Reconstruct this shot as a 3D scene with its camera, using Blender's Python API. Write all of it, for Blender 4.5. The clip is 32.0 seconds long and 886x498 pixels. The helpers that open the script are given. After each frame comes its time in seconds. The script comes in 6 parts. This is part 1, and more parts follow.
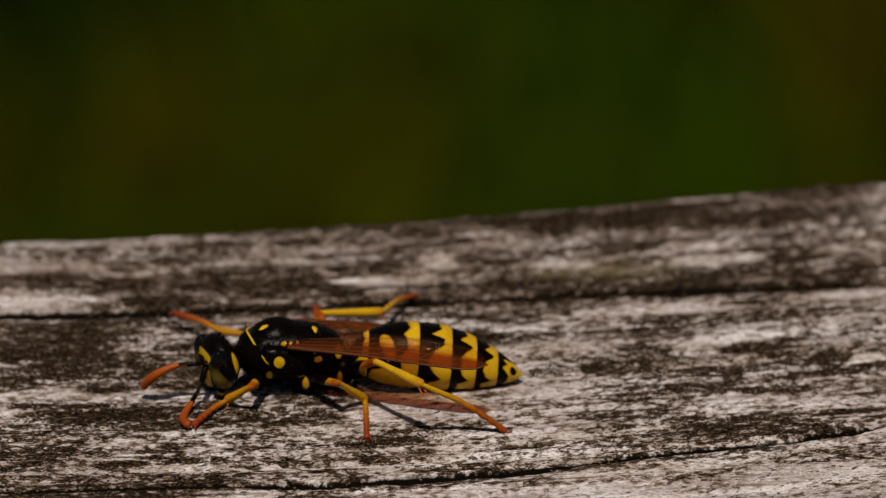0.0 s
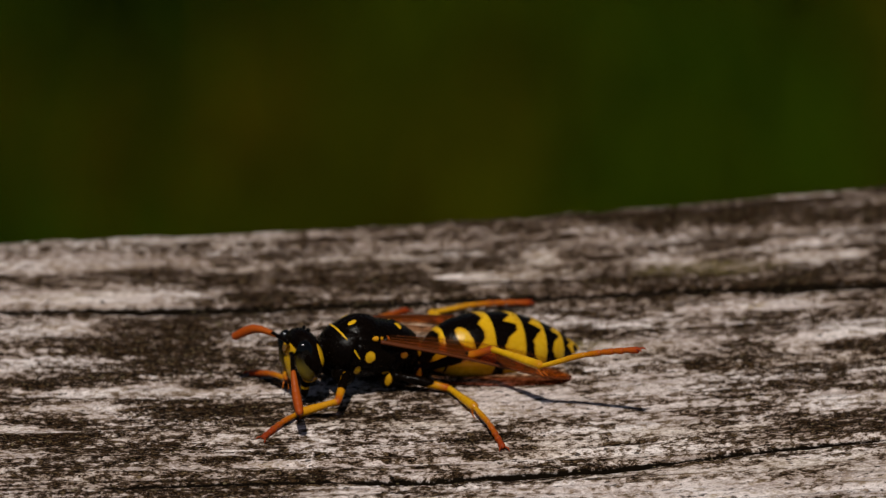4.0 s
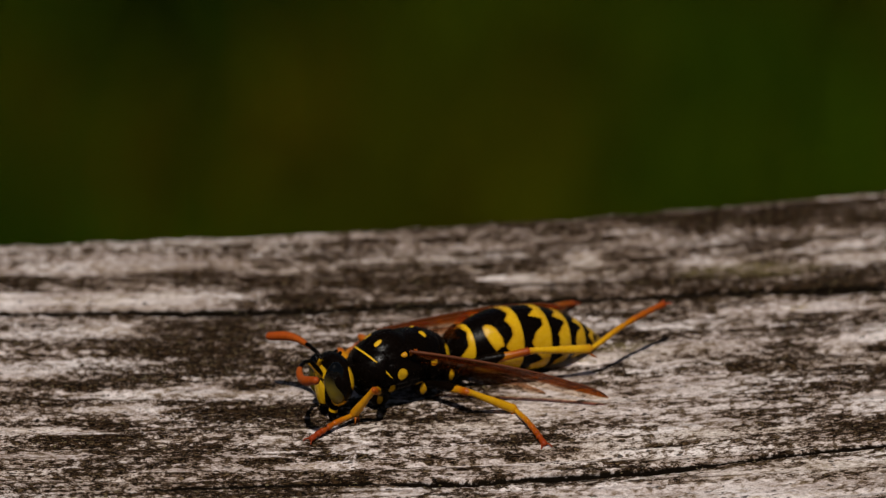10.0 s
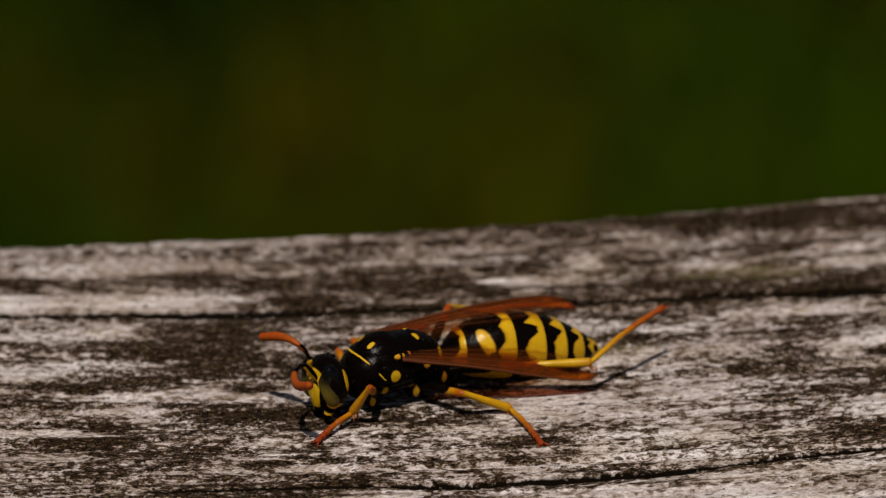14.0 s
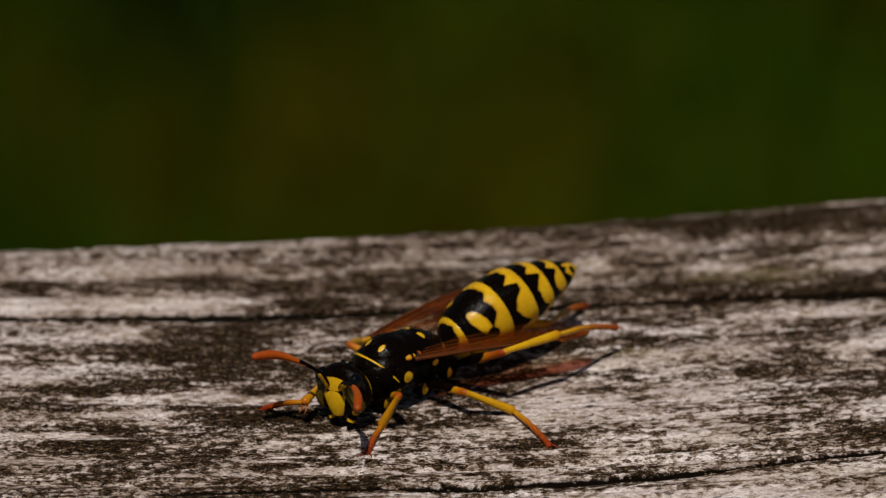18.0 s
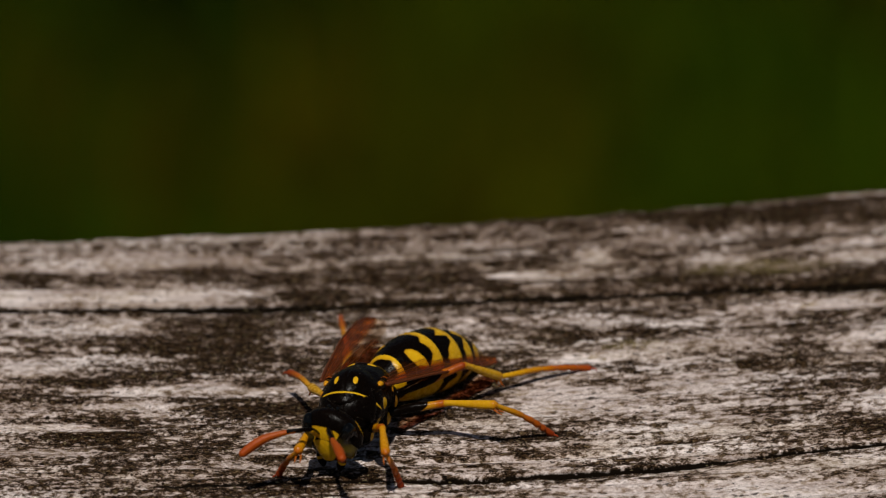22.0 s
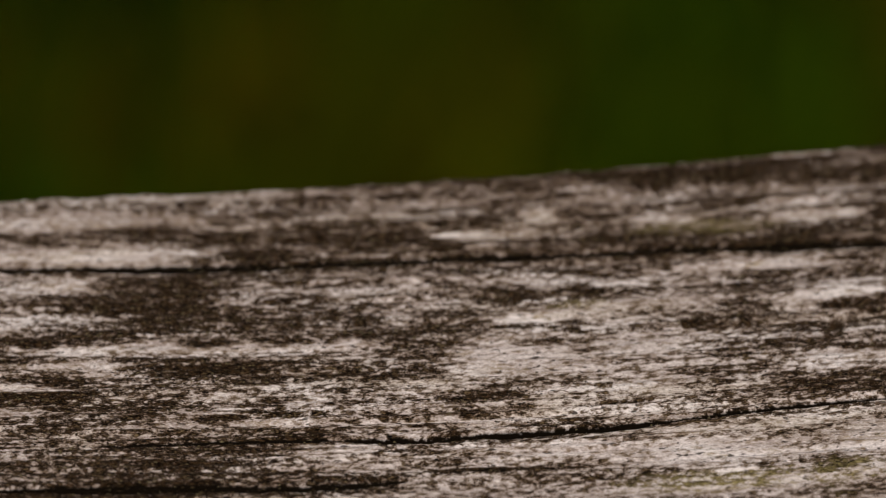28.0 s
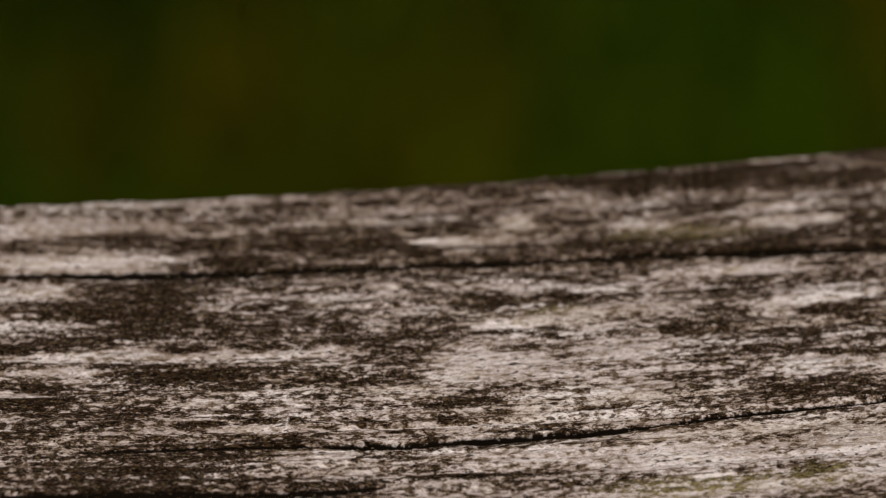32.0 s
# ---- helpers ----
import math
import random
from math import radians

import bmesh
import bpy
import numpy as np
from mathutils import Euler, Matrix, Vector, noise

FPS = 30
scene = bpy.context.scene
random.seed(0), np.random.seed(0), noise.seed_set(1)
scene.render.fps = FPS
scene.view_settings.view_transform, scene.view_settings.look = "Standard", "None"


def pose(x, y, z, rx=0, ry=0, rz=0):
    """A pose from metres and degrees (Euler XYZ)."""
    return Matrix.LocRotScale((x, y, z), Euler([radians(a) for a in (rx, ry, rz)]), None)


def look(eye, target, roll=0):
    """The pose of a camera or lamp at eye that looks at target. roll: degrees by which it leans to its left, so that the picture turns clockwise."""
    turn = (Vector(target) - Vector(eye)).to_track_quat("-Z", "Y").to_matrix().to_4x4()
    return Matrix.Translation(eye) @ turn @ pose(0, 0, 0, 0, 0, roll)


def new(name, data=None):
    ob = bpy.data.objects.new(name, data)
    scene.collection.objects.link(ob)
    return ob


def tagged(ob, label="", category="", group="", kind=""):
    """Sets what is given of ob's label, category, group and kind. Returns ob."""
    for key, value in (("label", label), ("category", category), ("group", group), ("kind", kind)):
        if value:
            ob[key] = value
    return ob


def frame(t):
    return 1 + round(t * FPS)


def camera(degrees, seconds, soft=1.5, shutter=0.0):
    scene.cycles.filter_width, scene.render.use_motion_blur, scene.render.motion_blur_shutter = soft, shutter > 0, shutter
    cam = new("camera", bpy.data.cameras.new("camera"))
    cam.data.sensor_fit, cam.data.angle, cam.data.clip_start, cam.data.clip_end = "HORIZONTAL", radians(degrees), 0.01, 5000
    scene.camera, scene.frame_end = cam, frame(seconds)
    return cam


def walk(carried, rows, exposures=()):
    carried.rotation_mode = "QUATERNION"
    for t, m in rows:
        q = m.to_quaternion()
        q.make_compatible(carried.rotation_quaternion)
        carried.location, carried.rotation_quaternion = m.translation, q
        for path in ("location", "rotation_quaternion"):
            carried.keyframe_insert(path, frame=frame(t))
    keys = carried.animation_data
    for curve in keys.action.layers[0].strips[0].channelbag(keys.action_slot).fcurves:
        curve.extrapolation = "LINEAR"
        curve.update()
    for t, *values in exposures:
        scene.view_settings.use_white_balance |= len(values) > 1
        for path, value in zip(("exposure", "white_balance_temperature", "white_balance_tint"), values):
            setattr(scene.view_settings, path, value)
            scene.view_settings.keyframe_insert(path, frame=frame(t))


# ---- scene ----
MM = 0.001
# Macro camera on a stand: it stays in one place and only pans and tilts.
EYE = (0.0, -0.271892, 0.126785)
cam = camera(8.5, 32.0, soft=1.15, shutter=0.5)
cam.data.dof.use_dof = True
cam.data.dof.focus_distance = 0.2790
cam.data.dof.aperture_fstop = 54.0
walk(cam, [
    (0.0, pose(*EYE, 65.0368, -0.5090, -1.2981)),
    (0.5, pose(*EYE, 65.0323, -0.4639, -1.1981)),
    (1.0, pose(*EYE, 65.0266, -0.4161, -1.0971)),
    (1.5, pose(*EYE, 65.0170, -0.3652, -0.9871)),
    (2.0, pose(*EYE, 65.0134, -0.3171, -0.8622)),
    (2.5, pose(*EYE, 65.0066, -0.2799, -0.7516)),
    (3.0, pose(*EYE, 64.9983, -0.2363, -0.6258)),
    (3.5, pose(*EYE, 65.0007, -0.1922, -0.4991)),
    (4.0, pose(*EYE, 64.9923, -0.1501, -0.3710)),
    (4.5, pose(*EYE, 64.9923, -0.1145, -0.2579)),
    (6.5, pose(*EYE, 64.9754, -0.0149, -0.0401)),
    (7.0, pose(*EYE, 64.9769, -0.0102, -0.0203)),
    (7.5, pose(*EYE, 64.9829, -0.0100, -0.0145)),
    (8.0, pose(*EYE, 64.9847, -0.0058, -0.0064)),
    (8.5, pose(*EYE, 64.9918, -0.0029, -0.0081)),
    (9.0, pose(*EYE, 65.0000, 0.0009, -0.0004)),
    (9.5, pose(*EYE, 65.0005, 0.0057, 0.0017)),
    (10.0, pose(*EYE, 65.0079, 0.0059, 0.0056)),
    (10.5, pose(*EYE, 65.0083, 0.0075, 0.0146)),
    (11.0, pose(*EYE, 65.0085, 0.0054, 0.0158)),
    (11.5, pose(*EYE, 65.0134, 0.0048, 0.0160)),
    (12.0, pose(*EYE, 65.0163, 0.0053, 0.0155)),
    (12.5, pose(*EYE, 65.0169, 0.0080, 0.0230)),
    (13.0, pose(*EYE, 65.0250, 0.0075, 0.0144)),
    (13.5, pose(*EYE, 65.0252, 0.0037, 0.0085)),
    (14.0, pose(*EYE, 65.0335, 0.0047, 0.0120)),
    (14.5, pose(*EYE, 65.0412, 0.0036, 0.0126)),
    (16.5, pose(*EYE, 65.0502, 0.0133, 0.0316)),
    (17.0, pose(*EYE, 65.0501, 0.0187, 0.0459)),
    (17.5, pose(*EYE, 65.0584, 0.0293, 0.0682)),
    (18.0, pose(*EYE, 65.0585, 0.0337, 0.0850)),
    (18.5, pose(*EYE, 65.0586, 0.0293, 0.0971)),
    (19.0, pose(*EYE, 65.0569, 0.0282, 0.1078)),
    (19.5, pose(*EYE, 65.0556, 0.0316, 0.1155)),
    (20.0, pose(*EYE, 65.0562, 0.0351, 0.1290)),
    (20.5, pose(*EYE, 65.0418, 0.0363, 0.1221)),
    (21.0, pose(*EYE, 65.0288, 0.0350, 0.1116)),
    (21.5, pose(*EYE, 65.0085, 0.0379, 0.1044)),
    (22.0, pose(*EYE, 64.9804, 0.0363, 0.0979)),
    (22.5, pose(*EYE, 64.9336, 0.0334, 0.0850)),
    (23.0, pose(*EYE, 64.8833, 0.0379, 0.0826)),
    (23.5, pose(*EYE, 64.8254, 0.0439, 0.0802)),
    (24.0, pose(*EYE, 64.7635, 0.0458, 0.0846)),
    (24.5, pose(*EYE, 64.7106, 0.0489, 0.0947)),
    (25.0, pose(*EYE, 64.6760, 0.0421, 0.0981)),
    (25.5, pose(*EYE, 64.6492, 0.0305, 0.0875)),
    (27.5, pose(*EYE, 64.6005, -0.1149, -0.2436)),
    (28.0, pose(*EYE, 64.5933, -0.1703, -0.3923)),
    (28.5, pose(*EYE, 64.6046, -0.2113, -0.4989)),
    (29.0, pose(*EYE, 64.6079, -0.2232, -0.5738)),
    (29.5, pose(*EYE, 64.6173, -0.2242, -0.5963)),
    (30.0, pose(*EYE, 64.6157, -0.2253, -0.6025)),
    (30.5, pose(*EYE, 64.6224, -0.2208, -0.6049)),
    (31.0, pose(*EYE, 64.6250, -0.2153, -0.6108)),
    (31.5, pose(*EYE, 64.6390, -0.2149, -0.6137)),
    (32.0, pose(*EYE, 64.6521, -0.2071, -0.6124)),
])
scene.view_settings.exposure = -0.22

# World, sky and sun: high sun behind the camera, a little to its left.
world = bpy.data.worlds.new("sky")
scene.world = world
world.use_nodes = True
wn = world.node_tree
sky = wn.nodes.new("ShaderNodeTexSky")
sky.sky_type = "NISHITA"
sky.sun_disc = False
SUN_DIR = Vector((0.09, 0.42, -0.92)).normalized()
sky.sun_elevation = math.asin(-SUN_DIR.z)
sky.sun_rotation = math.atan2(-SUN_DIR.x, -SUN_DIR.y)
wn.nodes["Background"].inputs["Strength"].default_value = 0.031
wn.links.new(sky.outputs[0], wn.nodes["Background"].inputs["Color"])
sun = new("sun", bpy.data.lights.new("sun", "SUN"))
sun.data.energy, sun.data.angle, sun.data.color = 3.95, radians(1.5), (1.0, 0.95, 0.88)
sun.matrix_world = look(-SUN_DIR * 3, (0, 0, 0))


# ---- materials ----
def material(name):
    m = bpy.data.materials.new(name)
    m.use_nodes = True
    t = m.node_tree
    return m, t, t.nodes["Principled BSDF"]


def node(t, kind, **values):
    n = t.nodes.new(kind)
    for key, value in values.items():
        n.inputs[key.replace("_", " ")].default_value = value
    return n


def ramp(t, source, stops, mode="LINEAR"):
    n = t.nodes.new("ShaderNodeValToRGB")
    n.color_ramp.interpolation = mode
    while len(n.color_ramp.elements) < len(stops):
        n.color_ramp.elements.new(0.5)
    for e, (at, c) in zip(n.color_ramp.elements, stops):
        e.position, e.color = at, (c, c, c, 1) if isinstance(c, float) else (*c, 1)
    t.links.new(source, n.inputs[0])
    return n.outputs[0]


def attr(t, name):
    n = t.nodes.new("ShaderNodeAttribute")
    n.attribute_name = name
    return n.outputs["Fac"]


def mix(t, fac, a, b, mode="MIX"):
    n = t.nodes.new("ShaderNodeMix")
    n.data_type, n.blend_type = "RGBA", mode
    for value, i in ((fac, 0), (a, 6), (b, 7)):
        if isinstance(value, bpy.types.NodeSocket):
            t.links.new(value, n.inputs[i])
        else:
            n.inputs[i].default_value = value if i == 0 else (*value, 1)
    return n.outputs[2]


def calc(t, op, a, b=0.0, clamp=False):
    n = t.nodes.new("ShaderNodeMath")
    n.operation, n.use_clamp = op, clamp
    for value, i in ((a, 0), (b, 1)):
        if isinstance(value, bpy.types.NodeSocket):
            t.links.new(value, n.inputs[i])
        else:
            n.inputs[i].default_value = value
    return n.outputs[0]


def grain(t, scale, stretch=(1, 1, 1), detail=4.0, rough=0.6, distortion=0.0):
    co = t.nodes.new("ShaderNodeTexCoord")
    mp = t.nodes.new("ShaderNodeMapping")
    mp.inputs["Scale"].default_value = stretch
    t.links.new(co.outputs["Object"], mp.inputs[0])
    n = node(t, "ShaderNodeTexNoise", Scale=scale, Detail=detail, Roughness=rough, Distortion=distortion)
    t.links.new(mp.outputs[0], n.inputs["Vector"])
    return n.outputs["Fac"]


def bump(t, bsdf, height, distance, strength=1.0):
    n = node(t, "ShaderNodeBump", Strength=strength, Distance=distance)
    t.links.new(height, n.inputs["Height"])
    t.links.new(n.outputs[0], bsdf.inputs["Normal"])


def crisp(t, source, low=0.36, high=0.64):
    """Spread a soft noise over 0 to 1."""
    n = node(t, "ShaderNodeMapRange")
    n.inputs["From Min"].default_value, n.inputs["From Max"].default_value = low, high
    t.links.new(source, n.inputs["Value"])
    return n.outputs[0]


def cuticle_material():
    """Insect shell. mark: 0 black, 1 yellow; tint: yellow to orange-red."""
    m, t, b = material("cuticle")
    rough = grain(t, 1800, detail=5)
    blotch = grain(t, 500, detail=3)
    black = mix(t, blotch, (0.0008, 0.0005, 0.0003), (0.0045, 0.0021, 0.0009))
    yellow = mix(t, ramp(t, blotch, [(0.3, 0.0), (0.75, 1.0)]), (0.64, 0.375, 0.007), (0.46, 0.24, 0.004))
    amber = mix(t, blotch, (0.45, 0.130, 0.003), (0.29, 0.058, 0.001))
    red = mix(t, blotch, (0.35, 0.042, 0.001), (0.13, 0.013, 0.001))
    tint = attr(t, "tint")
    warm = mix(t, ramp(t, tint, [(0.0, 0.0), (0.55, 1.0)]), yellow, amber)
    warm = mix(t, ramp(t, tint, [(0.5, 0.0), (1.0, 1.0)]), warm, red)
    wob = calc(t, "ADD", attr(t, "mark"), calc(t, "MULTIPLY", calc(t, "SUBTRACT", crisp(t, blotch), 0.5), 0.30))
    step = ramp(t, wob, [(0.46, 0.0), (0.54, 1.0)])
    # the yellow turns brownish where it meets the black
    warm = mix(t, ramp(t, wob, [(0.50, 0.55), (0.74, 0.0)]), warm, (0.26, 0.085, 0.002))
    t.links.new(mix(t, step, black, warm), b.inputs["Base Color"])
    pits = crisp(t, grain(t, 5200, detail=3, rough=0.6))
    dull = calc(t, "MULTIPLY", calc(t, "MULTIPLY", tint, 0.55), step)
    t.links.new(calc(t, "MAXIMUM", ramp(t, pits, [(0.0, 0.16), (1.0, 0.38)]), dull), b.inputs["Roughness"])
    t.links.new(mix(t, step, (0.05, 0.05, 0.05), (0.20, 0.20, 0.20)), b.inputs["Specular IOR Level"])
    bump(t, b, calc(t, "ADD", pits, crisp(t, rough)), 0.00002, 0.38)
    return m


def eye_material():
    m, t, b = material("eye_lens")
    streak = grain(t, 900, (1, 1, 0.3), detail=3)
    # light through the translucent lower front is put into the colour as olive
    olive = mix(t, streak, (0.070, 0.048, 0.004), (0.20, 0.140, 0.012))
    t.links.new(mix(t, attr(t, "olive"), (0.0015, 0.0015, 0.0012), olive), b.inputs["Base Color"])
    b.inputs["Roughness"].default_value = 0.09
    b.inputs["Specular IOR Level"].default_value = 0.3
    cells = node(t, "ShaderNodeTexVoronoi", Scale=22000.0)
    co = t.nodes.new("ShaderNodeTexCoord")
    t.links.new(co.outputs["Object"], cells.inputs["Vector"])
    bump(t, b, cells.outputs["Distance"], 0.00001, 0.25)
    return m


def wing_material():
    """Amber membrane; clear: 0 at the stout front edge, 1 in the thin hind part."""
    m, t, b = material("wing_membrane")
    cell = grain(t, 420, (0.35, 1.6, 1.0), detail=3)
    thin = attr(t, "clear")
    t.links.new(mix(t, cell, (0.090, 0.022, 0.001), (0.25, 0.066, 0.003)), b.inputs["Base Color"])
    b.inputs["Roughness"].default_value = 0.14
    b.inputs["Specular IOR Level"].default_value = 0.9
    bump(t, b, cell, 0.00010, 0.9)
    clear = t.nodes.new("ShaderNodeBsdfTransparent")
    t.links.new(mix(t, thin, (0.78, 0.38, 0.08), (0.97, 0.92, 0.84)), clear.inputs[0])
    through_light = t.nodes.new("ShaderNodeBsdfTranslucent")
    through_light.inputs[0].default_value = (0.36, 0.12, 0.02, 1)
    m1, m2 = t.nodes.new("ShaderNodeMixShader"), t.nodes.new("ShaderNodeMixShader")
    m1.inputs[0].default_value = 0.25
    t.links.new(ramp(t, thin, [(0.0, 0.66), (1.0, 0.95)]), m2.inputs[0])
    t.links.new(b.outputs[0], m1.inputs[1]), t.links.new(through_light.outputs[0], m1.inputs[2])
    t.links.new(m1.outputs[0], m2.inputs[1]), t.links.new(clear.outputs[0], m2.inputs[2])
    t.links.new(m2.outputs[0], t.nodes["Material Output"].inputs[0])
    return m


def vein_material():
    m, t, b = material("wing_vein")
    n = grain(t, 700)
    t.links.new(mix(t, n, (0.05, 0.011, 0.002), (0.12, 0.028, 0.004)), b.inputs["Base Color"])
    b.inputs["Roughness"].default_value = 0.5
    b.inputs["Specular IOR Level"].default_value = 0.2
    return m


def hair_material():
    m, t, b = material("pale_hair")
    geo = t.nodes.new("ShaderNodeNewGeometry")
    t.links.new(mix(t, geo.outputs["Random Per Island"], (0.006, 0.004, 0.002), (0.05, 0.036, 0.02)), b.inputs["Base Color"])
    b.inputs["Roughness"].default_value = 0.5
    return m


def wood_material():
    """Weathered grey softwood with dark algae. stain, moss and crack are laid out on the mesh; the grain follows along and across."""
    m, t, b = material("weathered_wood")
    run = t.nodes.new("ShaderNodeCombineXYZ")
    t.links.new(attr(t, "along"), run.inputs[0]), t.links.new(attr(t, "across"), run.inputs[1])

    def fibres(scale, squeeze, low, high, detail=4.0, rough=0.6, distortion=0.0):
        mp = t.nodes.new("ShaderNodeMapping")
        mp.inputs["Scale"].default_value = (squeeze, 1, 1)
        t.links.new(run.outputs[0], mp.inputs[0])
        n = node(t, "ShaderNodeTexNoise", Scale=scale, Detail=detail, Roughness=rough, Distortion=distortion)
        t.links.new(mp.outputs[0], n.inputs["Vector"])
        return crisp(t, n.outputs["Fac"], low, high)
    fibre = fibres(1500, 0.06, 0.35, 0.65, 5, 0.65, 0.4)
    thread = fibres(2600, 0.05, 0.36, 0.64, 3, 0.6, 0.4)
    fine = fibres(4300, 0.75, 0.38, 0.62, 3, 0.75)
    speck = fibres(2750, 0.62, 0.39, 0.61, 5, 0.75)
    dots = fibres(2900, 0.6, 0.30, 0.70, 2, 0.5)
    wide = fibres(170, 0.25, 0.36, 0.64)
    haze = fibres(520, 0.22, 0.37, 0.63, 5, 0.62, 0.6)
    flake = fibres(800, 0.42, 0.38, 0.62, 4, 0.6, 0.8)
    # bare fibres: pinkish grey to cream, bleached in places
    pale = mix(t, fibre, (0.50, 0.405, 0.365), (0.72, 0.615, 0.572))
    pale = mix(t, ramp(t, wide, [(0.50, 0.0), (0.95, 0.5)]), pale, (0.60, 0.50, 0.39))
    pale = mix(t, ramp(t, haze, [(0.0, 0.45), (0.4, 0.0)]), pale, (0.27, 0.200, 0.165))
    pale = mix(t, ramp(t, haze, [(0.5, 0.0), (0.9, 0.7)]), pale, (0.90, 0.81, 0.78))
    pale = mix(t, ramp(t, fine, [(0.50, 0.0), (0.9, 0.6)]), pale, (0.90, 0.80, 0.765))
    pale = mix(t, ramp(t, fine, [(0.0, 0.6), (0.32, 0.0)]), pale, (0.17, 0.122, 0.092))
    pale = mix(t, ramp(t, thread, [(0.0, 0.45), (0.25, 0.0)]), pale, (0.11, 0.078, 0.060))
    pale = mix(t, ramp(t, dots, [(0.13, 0.9), (0.22, 0.0)]), pale, (0.030, 0.019, 0.012))
    pale = mix(t, calc(t, "MULTIPLY", ramp(t, flake, [(0.5, 0.0), (0.9, 1.0)]), ramp(t, speck, [(0.4, 0.0), (0.9, 0.6)])), pale, (0.44, 0.33, 0.17))
    dark = mix(t, ramp(t, fine, [(0.3, 0.0), (1.0, 1.0)]), (0.0040, 0.0018, 0.0008), (0.052, 0.028, 0.013))
    dark = mix(t, ramp(t, calc(t, "MULTIPLY", speck, fine), [(0.5, 0.0), (0.95, 0.6)]), dark, (0.22, 0.155, 0.085))
    moss = mix(t, fine, (0.085, 0.060, 0.010), (0.42, 0.345, 0.15))
    n = calc(t, "ADD", calc(t, "MULTIPLY", calc(t, "SUBTRACT", speck, 0.5), 1.05), calc(t, "MULTIPLY", calc(t, "SUBTRACT", fibre, 0.5), 0.28))
    n = calc(t, "ADD", n, calc(t, "MULTIPLY", calc(t, "SUBTRACT", flake, 0.5), 0.46))
    n = calc(t, "ADD", n, calc(t, "MULTIPLY", calc(t, "SUBTRACT", fine, 0.5), 0.55))
    n = calc(t, "MULTIPLY", n, calc(t, "SUBTRACT", 1.0, attr(t, "calm")))
    s = calc(t, "ADD", attr(t, "stain"), n)
    film = mix(t, fine, (0.092, 0.052, 0.029), (0.30, 0.203, 0.134))
    col = mix(t, ramp(t, s, [(0.06, 0.0), (0.46, 0.85)]), pale, film)
    col = mix(t, ramp(t, s, [(0.42, 0.0), (0.72, 1.0)]), col, dark)
    # near-black in the split's colour stands for the shade down inside it
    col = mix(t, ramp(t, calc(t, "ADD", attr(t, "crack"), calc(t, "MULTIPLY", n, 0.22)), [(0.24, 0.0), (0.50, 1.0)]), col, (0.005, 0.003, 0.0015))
    g = calc(t, "ADD", attr(t, "moss"), calc(t, "MULTIPLY", n, 0.26))
    col = mix(t, ramp(t, g, [(0.42, 0.0), (0.85, 0.6)]), col, moss)
    t.links.new(col, b.inputs["Base Color"])
    b.inputs["Roughness"].default_value = 0.88
    b.inputs["Specular IOR Level"].default_value = 0.03
    h = calc(t, "ADD", calc(t, "MULTIPLY", fibre, 0.5), calc(t, "MULTIPLY", speck, 0.5))
    h = calc(t, "ADD", h, calc(t, "MULTIPLY", fine, 0.3))
    bump(t, b, h, 0.00012, 0.85)
    return m


def crust_material():
    """Grains of dried algae and lichen."""
    m, t, b = material("algae_crust")
    geo = t.nodes.new("ShaderNodeNewGeometry")
    dot = crisp(t, grain(t, 5200, detail=3))
    tone = ramp(t, geo.outputs["Random Per Island"], [(0.0, (0.006, 0.0035, 0.0018)), (0.6, (0.030, 0.018, 0.009)), (0.85, (0.075, 0.050, 0.024)), (1.0, (0.20, 0.16, 0.085))])
    t.links.new(mix(t, calc(t, "MULTIPLY", dot, 0.5), tone, (0.006, 0.004, 0.002)), b.inputs["Base Color"])
    b.inputs["Roughness"].default_value = 0.95
    b.inputs["Specular IOR Level"].default_value = 0.1
    return m


def ground_material():
    m, t, b = material("meadow_ground")
    a = grain(t, 7, detail=5)
    f = grain(t, 60, detail=5)
    green = mix(t, ramp(t, a, [(0.35, 0.0), (0.65, 1.0)]), (0.025, 0.032, 0.0006), (0.046, 0.058, 0.0008))
    brown = mix(t, f, (0.036, 0.021, 0.0008), (0.060, 0.036, 0.001))
    t.links.new(mix(t, attr(t, "litter"), green, brown), b.inputs["Base Color"])
    b.inputs["Roughness"].default_value = 0.95
    b.inputs["Specular IOR Level"].default_value = 0.0
    bump(t, b, f, 0.02)
    return m


def grass_material():
    m, t, b = material("grass")
    geo = t.nodes.new("ShaderNodeNewGeometry")
    green = mix(t, geo.outputs["Random Per Island"], (0.021, 0.029, 0.0002), (0.048, 0.058, 0.0005))
    dry = mix(t, geo.outputs["Random Per Island"], (0.047, 0.020, 0.0003), (0.082, 0.036, 0.0005))
    fresh = mix(t, geo.outputs["Random Per Island"], (0.011, 0.031, 0.0002), (0.029, 0.062, 0.0004))
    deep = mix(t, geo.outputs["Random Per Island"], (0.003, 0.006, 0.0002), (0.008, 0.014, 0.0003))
    col = mix(t, attr(t, "litter"), green, dry)
    lush = attr(t, "lush")
    col = mix(t, ramp(t, lush, [(0.0, 0.0), (0.5, 1.0)]), col, fresh)
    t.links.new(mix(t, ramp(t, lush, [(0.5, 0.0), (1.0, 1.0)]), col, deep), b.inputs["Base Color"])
    b.inputs["Roughness"].default_value = 0.75
    b.inputs["Specular IOR Level"].default_value = 0.02
    return m


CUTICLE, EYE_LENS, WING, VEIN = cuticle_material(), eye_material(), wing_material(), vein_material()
HAIR = hair_material()
WOOD, CRUST, GROUND, GRASS = wood_material(), crust_material(), ground_material(), grass_material()


